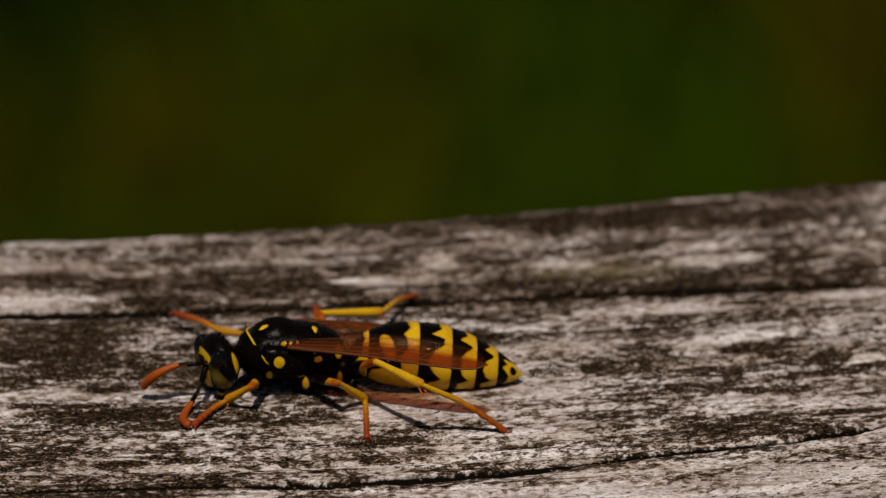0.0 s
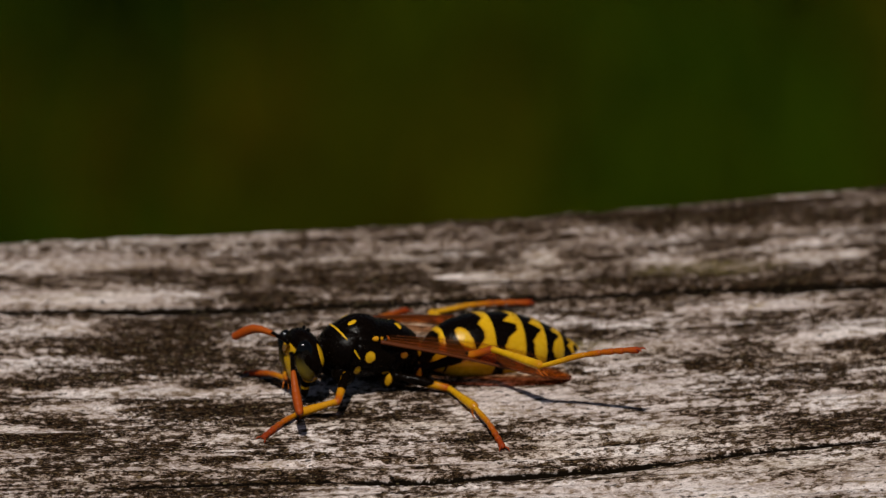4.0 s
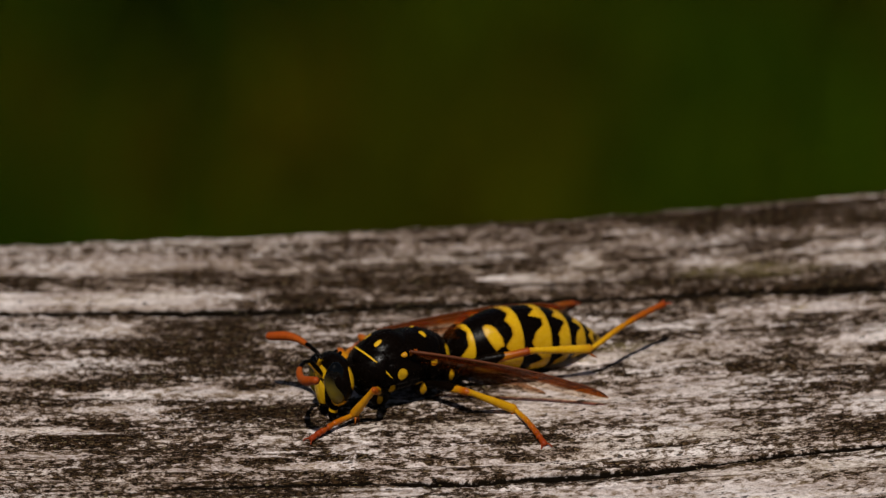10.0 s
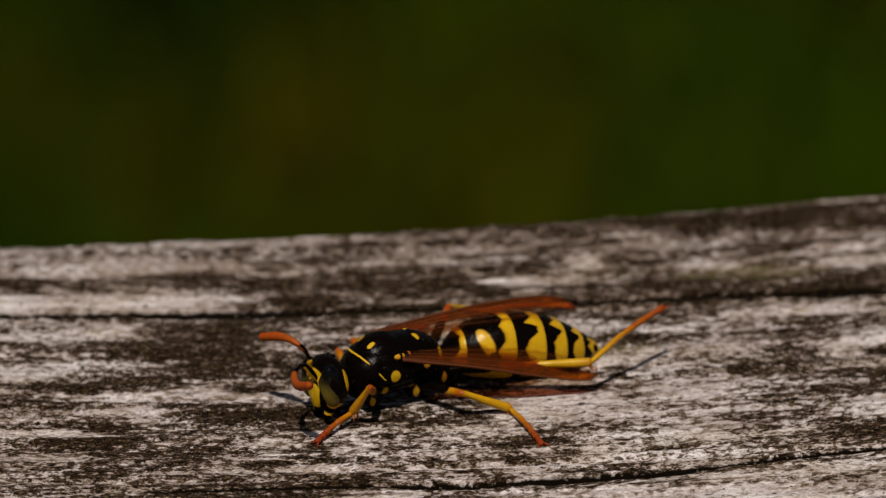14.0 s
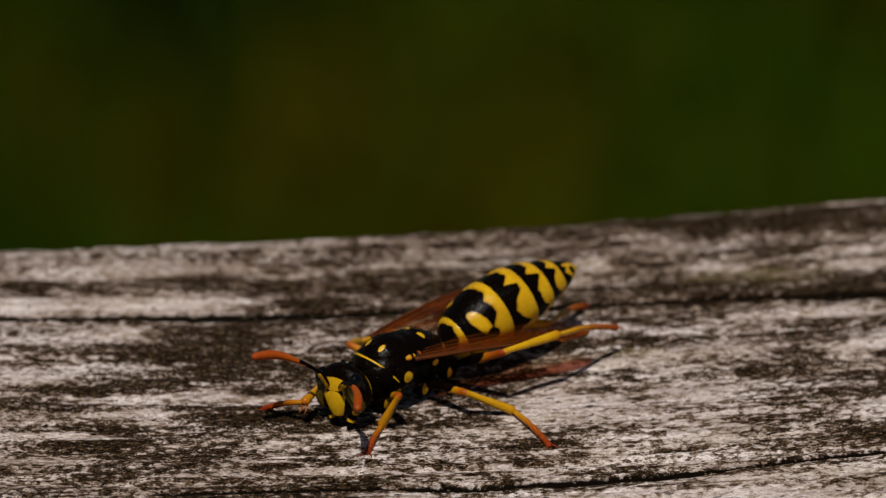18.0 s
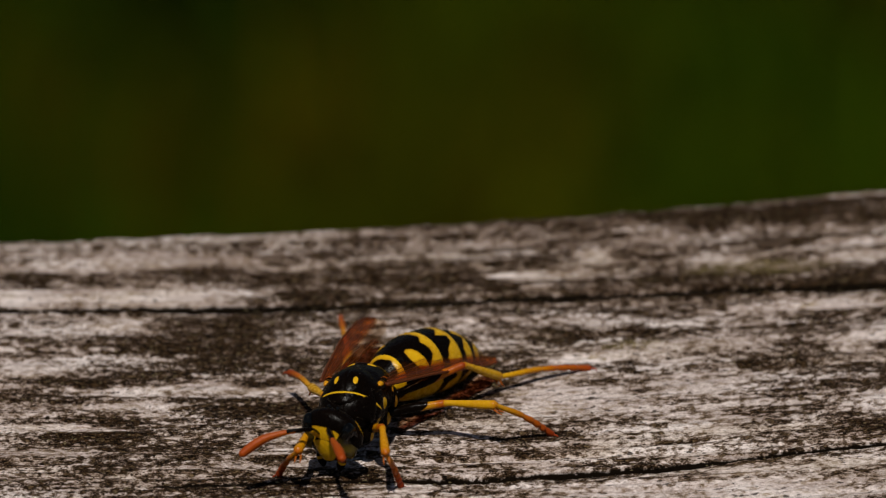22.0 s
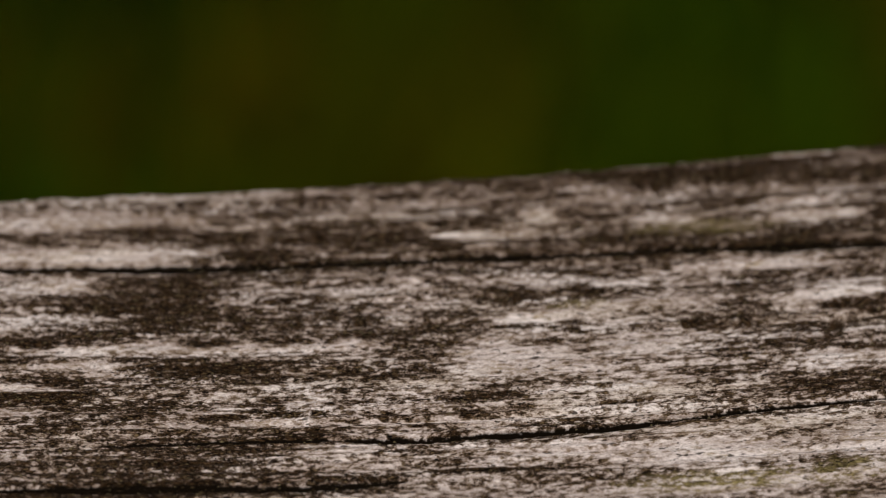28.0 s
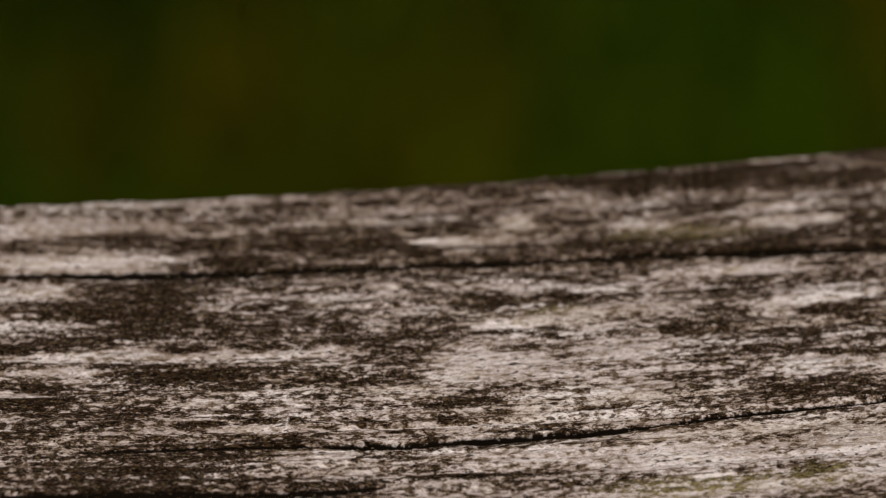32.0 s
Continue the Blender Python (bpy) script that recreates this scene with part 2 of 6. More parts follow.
# ---- mesh helpers ----
def mesh(name, verts, faces, mat, **attributes):
    me = bpy.data.meshes.new(name)
    me.from_pydata(np.asarray(verts).tolist(), [], faces if isinstance(faces, list) else faces.tolist())
    for key, values in attributes.items():
        me.attributes.new(key, "FLOAT", "POINT").data.foreach_set("value", np.asarray(values, dtype=np.float32))
    me.materials.append(mat)
    me.shade_smooth()
    me.update()
    return me


def part(name, me, parent, label="", at=None):
    ob = new(name, me)
    ob.parent = parent
    if at is not None:
        ob.matrix_basis = at
    return tagged(ob, label)


def loft(rings):
    """Skin over rings of equal count, closed at both ends."""
    rings = np.asarray(rings, dtype=float)
    m, n, _ = rings.shape
    verts = np.concatenate([rings.reshape(-1, 3), rings[0].mean(0)[None], rings[-1].mean(0)[None]])
    faces = []
    for i in range(m - 1):
        for j in range(n):
            k = (j + 1) % n
            faces.append((i * n + j, i * n + k, (i + 1) * n + k, (i + 1) * n + j))
    a, b = m * n, m * n + 1
    for j in range(n):
        k = (j + 1) % n
        faces.append((a, k, j))
        faces.append((b, (m - 1) * n + j, (m - 1) * n + k))
    return verts, faces


def smooth_curve(xs, keys):
    """Monotone cubic through (x, value) keys."""
    kx = np.array([k[0] for k in keys], dtype=float)
    ky = np.array([k[1:] for k in keys], dtype=float)
    h = np.diff(kx)[:, None]
    d = np.diff(ky, axis=0) / h
    slope = np.zeros_like(ky)
    if len(kx) > 2:
        same = d[:-1] * d[1:] > 0
        w1, w2 = 2 * h[1:] + h[:-1], h[1:] + 2 * h[:-1]
        with np.errstate(divide="ignore", invalid="ignore"):
            mid = (w1 + w2) / (w1 / d[:-1] + w2 / d[1:])
        slope[1:-1] = np.where(same, mid, 0)
    xs = np.clip(np.atleast_1d(np.asarray(xs, dtype=float)), kx[0], kx[-1])
    i = np.clip(np.searchsorted(kx, xs, side="right") - 1, 0, len(kx) - 2)
    s = ((xs - kx[i]) / (kx[i + 1] - kx[i]))[:, None]
    hh = (kx[i + 1] - kx[i])[:, None]
    return ((1 + 2 * s) * (1 - s) ** 2 * ky[i] + s * (1 - s) ** 2 * hh * slope[i]
            + s * s * (3 - 2 * s) * ky[i + 1] + s * s * (s - 1) * hh * slope[i + 1])


def limb(keys, n=16, steps=None):
    """A limb along +X: keys (x, radius, z offset) in mm. Returns verts in metres, faces and x along it in 0 to 1."""
    x0, x1 = keys[0][0], keys[-1][0]
    steps = steps or max(12, int((x1 - x0) / 0.07))
    xs = x0 + (x1 - x0) * (0.5 - 0.5 * np.cos(np.linspace(0, np.pi, steps)))
    rz = smooth_curve(xs, keys)
    a = np.linspace(0, 2 * np.pi, n, endpoint=False)
    rings = np.stack([np.stack([np.full(n, x), r * np.cos(a), z + r * np.sin(a)], 1) for x, (r, z) in zip(xs, rz)])
    v, f = loft(rings)
    return v * MM, f, np.clip((v[:, 0] - x0) / (x1 - x0), 0, 1)


def blob(centre, radii, n=28, m=20, power=1.0):
    """A rounded body in mm, with poles along Z."""
    rings = []
    for p in np.linspace(0.04, np.pi - 0.04, m):
        a = np.linspace(0, 2 * np.pi, n, endpoint=False)
        s = np.sin(p) ** power
        rings.append(np.stack([radii[0] * s * np.cos(a), radii[1] * s * np.sin(a), np.full(n, -radii[2] * np.cos(p))], 1) + np.array(centre))
    v, f = loft(rings)
    return v * MM, f


def fuse(*pieces):
    verts, faces, start = [], [], 0
    for v, f in pieces:
        verts.append(np.asarray(v))
        faces += [tuple(i + start for i in g) for g in f]
        start += len(v)
    return np.concatenate(verts), faces


def lattice(x, y, seed):
    """Value noise on a plane, 0 to 1."""
    xi, yi = np.floor(x).astype(np.int64), np.floor(y).astype(np.int64)
    fx, fy = x - xi, y - yi
    fx, fy = fx * fx * (3 - 2 * fx), fy * fy * (3 - 2 * fy)

    def cell(i, j):
        h = (i * 374761393 + j * 668265263 + seed * 974711) & 0xFFFFFFFF
        h = ((h ^ (h >> 13)) * 1274126177) & 0xFFFFFFFF
        return ((h ^ (h >> 16)) & 0xFFFF) / 65535.0
    return (cell(xi, yi) * (1 - fx) * (1 - fy) + cell(xi + 1, yi) * fx * (1 - fy)
            + cell(xi, yi + 1) * (1 - fx) * fy + cell(xi + 1, yi + 1) * fx * fy)


def fractal(x, y, seed, octaves=4, gain=0.55):
    total, amp, norm = 0, 1.0, 0
    for k in range(octaves):
        total = total + amp * lattice(x * 2 ** k, y * 2 ** k, seed + 17 * k)
        norm, amp = norm + amp, amp * gain
    return total / norm


# ---- the wooden rail ----
def build_rail():
    fine_x = np.arange(-26, 33, 0.08)
    xs = np.concatenate([-np.geomspace(620, 27, 26), fine_x, np.geomspace(34, 620, 26)])
    fine_v = np.arange(-37.0, 0.01, 0.1)
    vs = np.concatenate([-np.geomspace(92, 38, 14), fine_v])
    X, V = np.meshgrid(xs, vs, indexing="ij")
    back = 3.6 + 0.142 * X + 0.0009 * np.minimum(X * X, 2500) + 0.9 * np.clip((-6 - X) / 14, 0, 1) + 1.1 * np.clip(X / 20, 0, 1)
    back = back + np.interp(X, [-20, -6, 3, 9, 15, 21, 27], [-0.1, 0.5, 0.35, 0.1, -0.2, -0.25, -0.1])
    Y = back + V
    # grain runs along the rail and fans out to one side
    fan = 0.075 * X + 0.0021 * np.minimum(X * X, 2500) * np.sign(X + 60)
    U, W = X, Y - fan
    streak = fractal(U * 0.05, W * 1.1, 3, 5)
    ridge = fractal(U * 0.03, W * 2.4, 9, 4)
    patchy = fractal(U * 0.30, W * 0.75, 21, 5, 0.62)
    thin = fractal(U * 0.10, W * 3.0, 63, 4)
    grit = fractal(U * 1.1, W * 2.2, 88, 4, 0.7)
    wob_x, wob_y = 1.9 * (fractal(U * 0.55, W * 1.3, 31, 5) - 0.5), 0.95 * (fractal(U * 0.45, W * 0.9, 41, 5) - 0.5)

    def lay(patches):
        """Stains that run with the grain: middle, half length and half width in mm."""
        out = np.zeros_like(X)
        for px, py, rx, ry in patches:
            bend = 0.075 * (X - px) + 0.0021 * (np.minimum(X * X, 2500) - px * px)
            q = ((X - px + 1.2 * wob_x) / (rx * 1.08)) ** 2 + ((Y - py - bend + wob_y * min(1.0, 0.25 + 0.5 * ry)) / (ry * 1.10 + 0.06)) ** 2
            out = np.maximum(out, np.exp(-q * q * 0.8))
        return out
    # algae lies heavier and thinner in places; bleached wood between
    dark = np.zeros_like(X)
    dark = np.maximum(dark, 1.0 * lay([(24.1, -0.9, 0.7, 0.94), (17.9, -7.8, 1.1, 0.58)]))
    dark = np.maximum(dark, 1.0 * lay([(-12.0, -9.3, 2.8, 1.08), (5.0, -10.0, 1.2, 0.82), (22.1, -11.2, 1.7, 0.38), (17.2, -11.4, 1.4, 0.69), (-12.5, -11.5, 3.3, 0.75), (23.8, -12.3, 0.9, 0.56), (16.8, -12.6, 0.6, 1.06), (25.8, -12.6, 0.8, 1.12), (27.5, -13.0, 0.9, 0.50), (-11.3, -13.1, 1.9, 1.37), (8.4, -13.3, 1.0, 0.50), (14.9, -13.3, 1.1, 0.62)]))
    dark = np.maximum(dark, 1.0 * lay([(5.3, -13.6, 1.9, 0.25), (26.1, -13.7, 2.3, 0.37), (19.5, -13.7, 1.1, 0.46), (1.3, -13.8, 2.0, 0.49), (20.6, -14.2, 0.6, 0.86), (23.4, -14.3, 1.2, 0.46), (-14.9, -14.8, 2.0, 0.74), (-3.4, -15.0, 0.5, 0.43), (-0.2, -15.0, 0.5, 0.67), (-9.2, -15.3, 1.2, 0.49), (-17.4, -15.4, 0.7, 0.55), (20.1, -15.5, 1.0, 0.40), (18.1, -15.8, 0.9, 0.43)]))
    dark = np.maximum(dark, 1.0 * lay([(-11.7, -17.4, 1.9, 0.30), (26.3, -18.1, 1.7, 0.24), (-9.0, -18.6, 3.5, 0.78), (19.0, -18.7, 0.9, 0.33), (1.3, -18.7, 0.7, 0.42), (22.5, -18.9, 1.7, 0.18), (-1.5, -19.0, 2.4, 0.48), (-6.8, -19.5, 2.9, 0.42), (-15.7, -19.8, 2.1, 0.42), (-15.7, -21.2, 2.0, 0.47), (-17.6, -21.5, 2.3, 0.38), (10.9, -21.7, 0.9, 0.15), (9.3, -22.0, 0.9, 0.15), (-5.7, -22.7, 1.3, 0.41), (2.9, -22.8, 0.7, 0.44), (-0.9, -23.3, 0.2, 0.81), (-8.3, -23.4, 1.3, 0.17), (-1.4, -29.6, 2.3, 0.22)]))
    dark = np.maximum(dark, 0.7 * lay([(17.0, 3.8, 2.2, 1.03), (23.7, 3.8, 2.3, 0.96), (20.4, 3.5, 1.3, 0.82), (12.8, 3.1, 1.4, 1.03), (25.6, -0.6, 0.9, 0.74), (-5.8, -0.9, 1.7, 0.80), (9.3, -1.2, 1.6, 0.33), (3.1, -2.0, 1.3, 0.40), (22.0, -2.5, 1.3, 0.86), (24.2, -2.6, 1.2, 0.66), (-13.5, -3.2, 3.5, 0.66), (-4.8, -3.2, 1.8, 0.99), (-8.3, -3.5, 1.4, 0.46), (19.6, -3.6, 1.7, 0.86), (27.3, -3.8, 1.9, 0.40), (-17.8, -3.8, 0.8, 0.79), (-0.7, -3.9, 2.2, 0.92), (10.0, -3.9, 0.6, 0.46), (-21.0, -3.9, 1.7, 0.79), (2.0, -4.5, 0.9, 0.59), (20.4, -7.8, 1.1, 0.77)]))
    dark = np.maximum(dark, 0.7 * lay([(17.0, -9.2, 1.4, 0.57), (8.7, -9.7, 0.8, 0.89), (18.6, -9.7, 1.1, 0.44), (24.0, -10.1, 0.9, 0.38), (-9.9, -10.9, 1.0, 0.44), (23.2, -12.1, 0.7, 0.56), (2.5, -12.2, 1.2, 0.62), (-2.3, -12.5, 1.6, 0.93), (22.0, -12.9, 0.8, 0.37), (-6.7, -13.7, 2.7, 1.36), (-1.5, -14.2, 1.4, 0.68), (3.4, -14.2, 0.8, 0.25), (-5.7, -15.1, 2.0, 0.49), (-19.1, -15.3, 1.2, 0.46), (23.5, -15.7, 0.9, 0.55), (0.4, -15.7, 1.6, 0.27), (21.8, -15.8, 0.8, 0.43), (-0.6, -16.5, 0.5, 0.30), (8.5, -16.5, 0.5, 0.39), (1.6, -16.8, 0.9, 0.33)]))
    dark = np.maximum(dark, 0.7 * lay([(-3.6, -17.1, 0.3, 0.54), (-19.8, -17.3, 2.0, 0.85), (-8.6, -17.4, 1.4, 0.30), (-4.7, -17.7, 1.1, 0.42), (-0.7, -18.3, 1.3, 0.30), (22.7, -18.7, 2.0, 0.30), (-19.1, -19.4, 1.7, 0.36), (15.5, -19.6, 0.4, 0.36), (-11.1, -19.9, 1.3, 0.36), (20.5, -20.0, 3.6, 0.59), (23.4, -20.2, 2.8, 0.18), (4.2, -21.0, 1.2, 0.59), (5.6, -21.4, 0.7, 0.82), (-5.5, -21.5, 1.1, 0.24), (3.0, -21.9, 0.5, 0.82), (-13.1, -22.3, 3.4, 0.70)]))
    dark = np.maximum(dark, 0.7 * lay([(-12.6, -23.3, 1.1, 0.52), (7.6, -23.8, 2.5, 0.26), (1.4, -24.0, 1.1, 0.20), (-2.3, -24.3, 1.6, 0.38), (-5.0, -25.1, 1.4, 0.52), (10.7, -25.1, 0.6, 0.37), (-6.6, -26.7, 3.0, 0.11), (-0.7, -26.8, 0.3, 0.74), (-13.5, -26.8, 3.9, 0.11), (20.2, -27.8, 1.0, 0.96), (-10.8, -27.9, 3.9, 0.96), (6.3, -28.5, 2.3, 0.22), (16.9, -28.5, 0.3, 0.73), (-7.3, -28.9, 3.8, 0.22), (2.7, -28.9, 1.8, 0.17), (21.1, -30.5, 2.2, 0.78)]))
    dark = np.maximum(dark, 0.5 * lay([(5.9, 2.3, 3.7, 0.48), (13.8, -3.6, 2.7, 0.59), (27.6, 3.9, 2.4, 0.62), (9.8, 3.4, 1.6, 0.82), (-1.3, -2.2, 2.3, 0.53), (27.6, -2.1, 1.8, 0.60), (23.3, -7.5, 1.8, 0.58), (16.1, 0.6, 2.0, 0.47), (7.8, 1.5, 1.7, 0.48), (4.4, -7.3, 2.1, 0.39), (-7.3, -5.6, 1.5, 0.46), (-8.9, -1.6, 1.1, 0.60), (-10.8, 0.1, 1.3, 0.40)]))
    pale = np.zeros_like(X)
    pale = np.maximum(pale, 1.0 * lay([(21.1, -1.0, 2.3, 0.57), (6.9, -1.2, 0.7, 0.67), (-20.6, -5.9, 2.0, 0.91), (-14.6, -6.1, 4.0, 1.10), (18.5, -6.5, 2.0, 0.42)]))
    pale = np.maximum(pale, 1.0 * lay([(-16.6, -9.0, 1.8, 0.76), (20.7, -10.2, 2.1, 0.44), (-10.2, -11.5, 0.7, 0.25), (27.7, -12.2, 0.9, 0.38), (7.0, -12.6, 2.2, 0.56), (-20.1, -14.0, 1.9, 0.56), (-2.3, -15.6, 1.1, 0.43), (-11.5, -16.2, 6.5, 0.61)]))
    pale = np.maximum(pale, 1.0 * lay([(21.7, -17.0, 2.7, 0.67), (6.3, -17.7, 4.0, 1.21), (-15.1, -18.0, 2.8, 0.45), (-11.1, -19.0, 0.5, 0.15), (-5.8, -20.1, 0.8, 0.30), (-18.6, -20.2, 2.9, 0.30), (-16.7, -20.4, 1.1, 0.18), (-4.4, -21.6, 0.8, 0.59), (-8.4, -23.1, 1.1, 0.23), (-14.9, -23.1, 0.3, 0.20), (-13.4, -23.3, 0.5, 0.20), (25.2, -24.2, 2.2, 0.75), (5.1, -24.6, 1.1, 0.32), (22.1, -25.0, 1.7, 1.04)]))
    pale = np.maximum(pale, 0.7 * lay([(13.7, -1.6, 1.4, 0.40), (-14.6, -1.9, 4.2, 0.66), (1.5, -2.2, 0.6, 0.43), (3.8, -3.5, 2.8, 0.40), (22.1, -3.6, 0.8, 0.26), (4.3, -4.9, 1.1, 0.46), (27.2, -5.0, 1.9, 0.52), (-2.9, -7.8, 1.1, 0.32)]))
    pale = np.maximum(pale, 0.7 * lay([(5.0, -8.6, 1.5, 0.35), (22.6, -9.6, 2.3, 0.38), (-2.4, -10.3, 1.7, 0.69), (12.5, -11.1, 2.2, 0.63), (18.8, -11.2, 1.4, 0.28), (5.0, -14.7, 2.7, 0.61), (11.2, -15.9, 2.2, 1.22), (4.8, -16.5, 2.8, 0.67)]))
    pale = np.maximum(pale, 0.7 * lay([(24.4, -17.0, 1.4, 0.67), (21.1, -17.9, 1.3, 0.36), (-14.1, -19.0, 0.8, 0.30), (11.8, -19.6, 1.7, 1.07), (25.5, -21.3, 2.2, 0.53), (-8.0, -21.6, 0.9, 0.76), (-19.4, -22.9, 2.0, 0.44), (-5.3, -23.7, 1.7, 0.20), (18.6, -24.0, 1.8, 0.52), (12.7, -24.8, 2.6, 0.58), (-3.4, -26.6, 2.2, 0.63), (19.1, -26.7, 1.4, 0.28), (7.0, -26.8, 3.0, 1.19), (13.8, -26.8, 4.1, 1.42), (15.2, -28.4, 1.3, 0.45), (18.1, -29.8, 0.9, 0.28)]))
    stain = 0.41 + 0.50 * (streak - 0.5) + 0.55 * (patchy - 0.5) + 0.45 * (thin - 0.5) + 0.40 * (grit - 0.5)
    stain = stain + 0.10 * np.exp(-((X + 12) / 9) ** 2) * np.clip((-9 - Y) / 3, 0, 1) + 0.19 * np.exp(-((X + 9) / 9) ** 2 - ((Y + 11) / 5) ** 2) + 0.15 * np.clip((-22.5 - Y) / 2, 0, 1) * np.clip((-1 - X) / 6, 0, 1) - 0.06 * np.clip((X - 4) / 10, 0, 1) * np.clip((-17 - Y) / 4, 0, 1)
    moss_patches = [(15.5, -2.4, 4.8, 0.93), (20.7, -28.6, 2.6, 1.69), (15.4, -29.6, 5.7, 1.12), (8.8, -11.2, 2.0, 0.7)]
    stain = stain + 0.62 * dark - 0.42 * pale * (1 - 0.6 * dark)
    stain = np.where(stain > 0.58, 0.58 + 0.66 * (stain - 0.58), stain)
    # darker and less speckled towards the far edge
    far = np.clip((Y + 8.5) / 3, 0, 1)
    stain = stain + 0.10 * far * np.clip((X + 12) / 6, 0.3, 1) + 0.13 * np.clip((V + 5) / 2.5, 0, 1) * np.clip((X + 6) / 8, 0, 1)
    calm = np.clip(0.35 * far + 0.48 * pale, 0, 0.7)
    moss = 0.62 * lay(moss_patches) + 0.25 * (fractal(U * 0.15, W * 0.5, 77) - 0.5)
    crack = np.zeros_like(X)
    depth = np.zeros_like(X)
    for line, width, deep in (
            ([(-34.0, -7.5), (-19.6, -7.2), (-11.4, -7.2), (-6.5, -7.0), (-3.7, -6.8), (2.2, -6.1), (7.6, -5.8), (13.3, -5.0), (17.9, -4.8), (24.2, -4.2), (29.7, -3.5)], 0.30, 0.9),
            ([(-3.5, -25.6), (2.1, -25.4), (8.8, -24.5), (13.5, -23.3), (17.3, -22.4), (23.0, -21.1), (28.3, -19.5)], 0.23, 0.9),
            ([(-19.7, -30.8), (-18.2, -30.6), (-10.5, -30.5), (-3.3, -30.3), (1.4, -29.6)], 0.26, 0.6),
            ([(8.7, -21.9), (11.8, -21.5)], 0.12, 0.25),
            ([(-15.0, -26.3), (-8.0, -25.9), (-1.5, -25.6)], 0.11, 0.25),
            ([(2.0, -29.0), (6.3, -28.4)], 0.14, 0.25)):
        lx, ly = np.array(line).T
        cy = np.interp(X, lx, ly) + 0.08 * (fractal(X * 2.6, X * 0 + 2.5, 59, 3) - 0.5) + 0.22 * (fractal(X * 1.1, X * 0 + 8.5, 58, 3) - 0.5) + 0.30 * (fractal(X * 0.35, X * 0 + 5.5, 55) - 0.5)
        ends = np.clip((X - lx[0]) / 2.0, 0, 1) * np.clip((lx[-1] - X) / 2.0, 0, 1)
        w = width * (0.55 + 1.0 * fractal(X * 0.3, X * 0 + 1.5, 66)) * ends + 1e-4
        c = np.exp(-((Y - cy) / w) ** 2) * ends
        # mask for the painted-in shade; the groove itself is cut by depth
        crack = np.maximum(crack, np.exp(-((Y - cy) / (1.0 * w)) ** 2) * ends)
        depth = np.maximum(depth, c * deep * 0.34 * (0.5 + fractal(X * 0.4, X * 0, 8)))
        # algae creeps along the lips of the split
        stain = stain + 0.25 * np.exp(-((Y - cy) / (3.0 * w)) ** 2) * ends
    moss = moss + 0.55 * np.exp(-((Y - np.interp(X, [-60, -11, -6, 60], [-7.3, -7.2, -7.0, 0])) / 0.55) ** 2) * np.clip((-9 - X) / 5, 0, 1) * (1 - 0.8 * crack)
    Z = 0.22 * (ridge - 0.5) + 0.30 * (streak - 0.5) + 0.10 * (patchy - 0.5) - depth
    # the feet need a level bed: relief stays below z = 0.05
    Z = np.minimum(Z, 0.06)
    # worn back arris, rounded over
    arris = 2.2 + 0.8 * (fractal(X * 0.2, X * 0 + 3.3, 12) - 0.5)
    q = np.clip((V + arris) / arris, 0, 1)
    Z = Z - 0.8 * q ** 2.5 + 0.5 * (fractal(X * 0.7, V * 0.5, 15) - 0.5) * q
    nx, ny = X.shape
    top = np.stack([X, Y, Z], -1)
    # sides and underside
    rows_back = [np.stack([X[:, -1], Y[:, -1] + o, np.full(nx, z)], -1) for o, z in ((0.5, -2.4), (0.8, -4.0), (0.8, -36.0), (-2.0, -38.0))]
    rows_front = [np.stack([X[:, 0], Y[:, 0] - o, np.full(nx, z)], -1) for o, z in ((-2.0, -38.0), (0.8, -36.0), (0.8, -3.0), (0.3, -1.0))]
    grid = np.concatenate([np.stack(rows_front, 1), top, np.stack(rows_back, 1)], axis=1)
    n = grid.shape[1]
    idx = np.arange(nx * n).reshape(nx, n)
    nxt = np.roll(idx, -1, axis=1)
    quads = np.stack([idx[:-1], idx[1:], nxt[1:], nxt[:-1]], -1).reshape(-1, 4)
    faces = quads.tolist() + [idx[0].tolist(), idx[-1][::-1].tolist()]

    def full(a, fill):
        return np.concatenate([np.full((nx, 4), fill), a, np.full((nx, 4), fill)], axis=1).reshape(-1)
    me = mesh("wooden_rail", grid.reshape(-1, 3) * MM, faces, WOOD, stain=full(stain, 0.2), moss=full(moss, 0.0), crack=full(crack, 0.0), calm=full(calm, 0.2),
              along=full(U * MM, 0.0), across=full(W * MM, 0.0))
    rail = new("wooden_rail", me)
    tagged(rail, "weathered grey wooden fence rail, cracked and blotched with dark algae", "rail")
    # crumbs of crust sit where the wood is stained
    rng = np.random.default_rng(17)
    near = (np.abs(X - 2) < 27) & (V > -36) & (V < -1.5)
    weight = np.where(near, np.clip(stain - 0.36, 0, 0.5) ** 1.5, 0).reshape(-1)
    count = 15000
    pick = rng.choice(weight.size, count, p=weight / weight.sum())
    c = top.reshape(-1, 3)[pick] + np.stack([rng.uniform(-0.06, 0.06, count), rng.uniform(-0.07, 0.07, count), np.zeros(count)], 1)
    r = rng.uniform(0.03, 0.085, count)[:, None] * np.array([1.0, 1.0, 0.6])
    base = np.array([(1, 0, 0), (0, 1, 0), (-1, 0, 0), (0, -1, 0), (0, 0, 1), (0, 0, -1)], dtype=float)
    spin = rng.uniform(0, np.pi, count)
    jit = base[None] * rng.uniform(0.6, 1.35, (count, 6, 1))
    cs, sn = np.cos(spin)[:, None], np.sin(spin)[:, None]
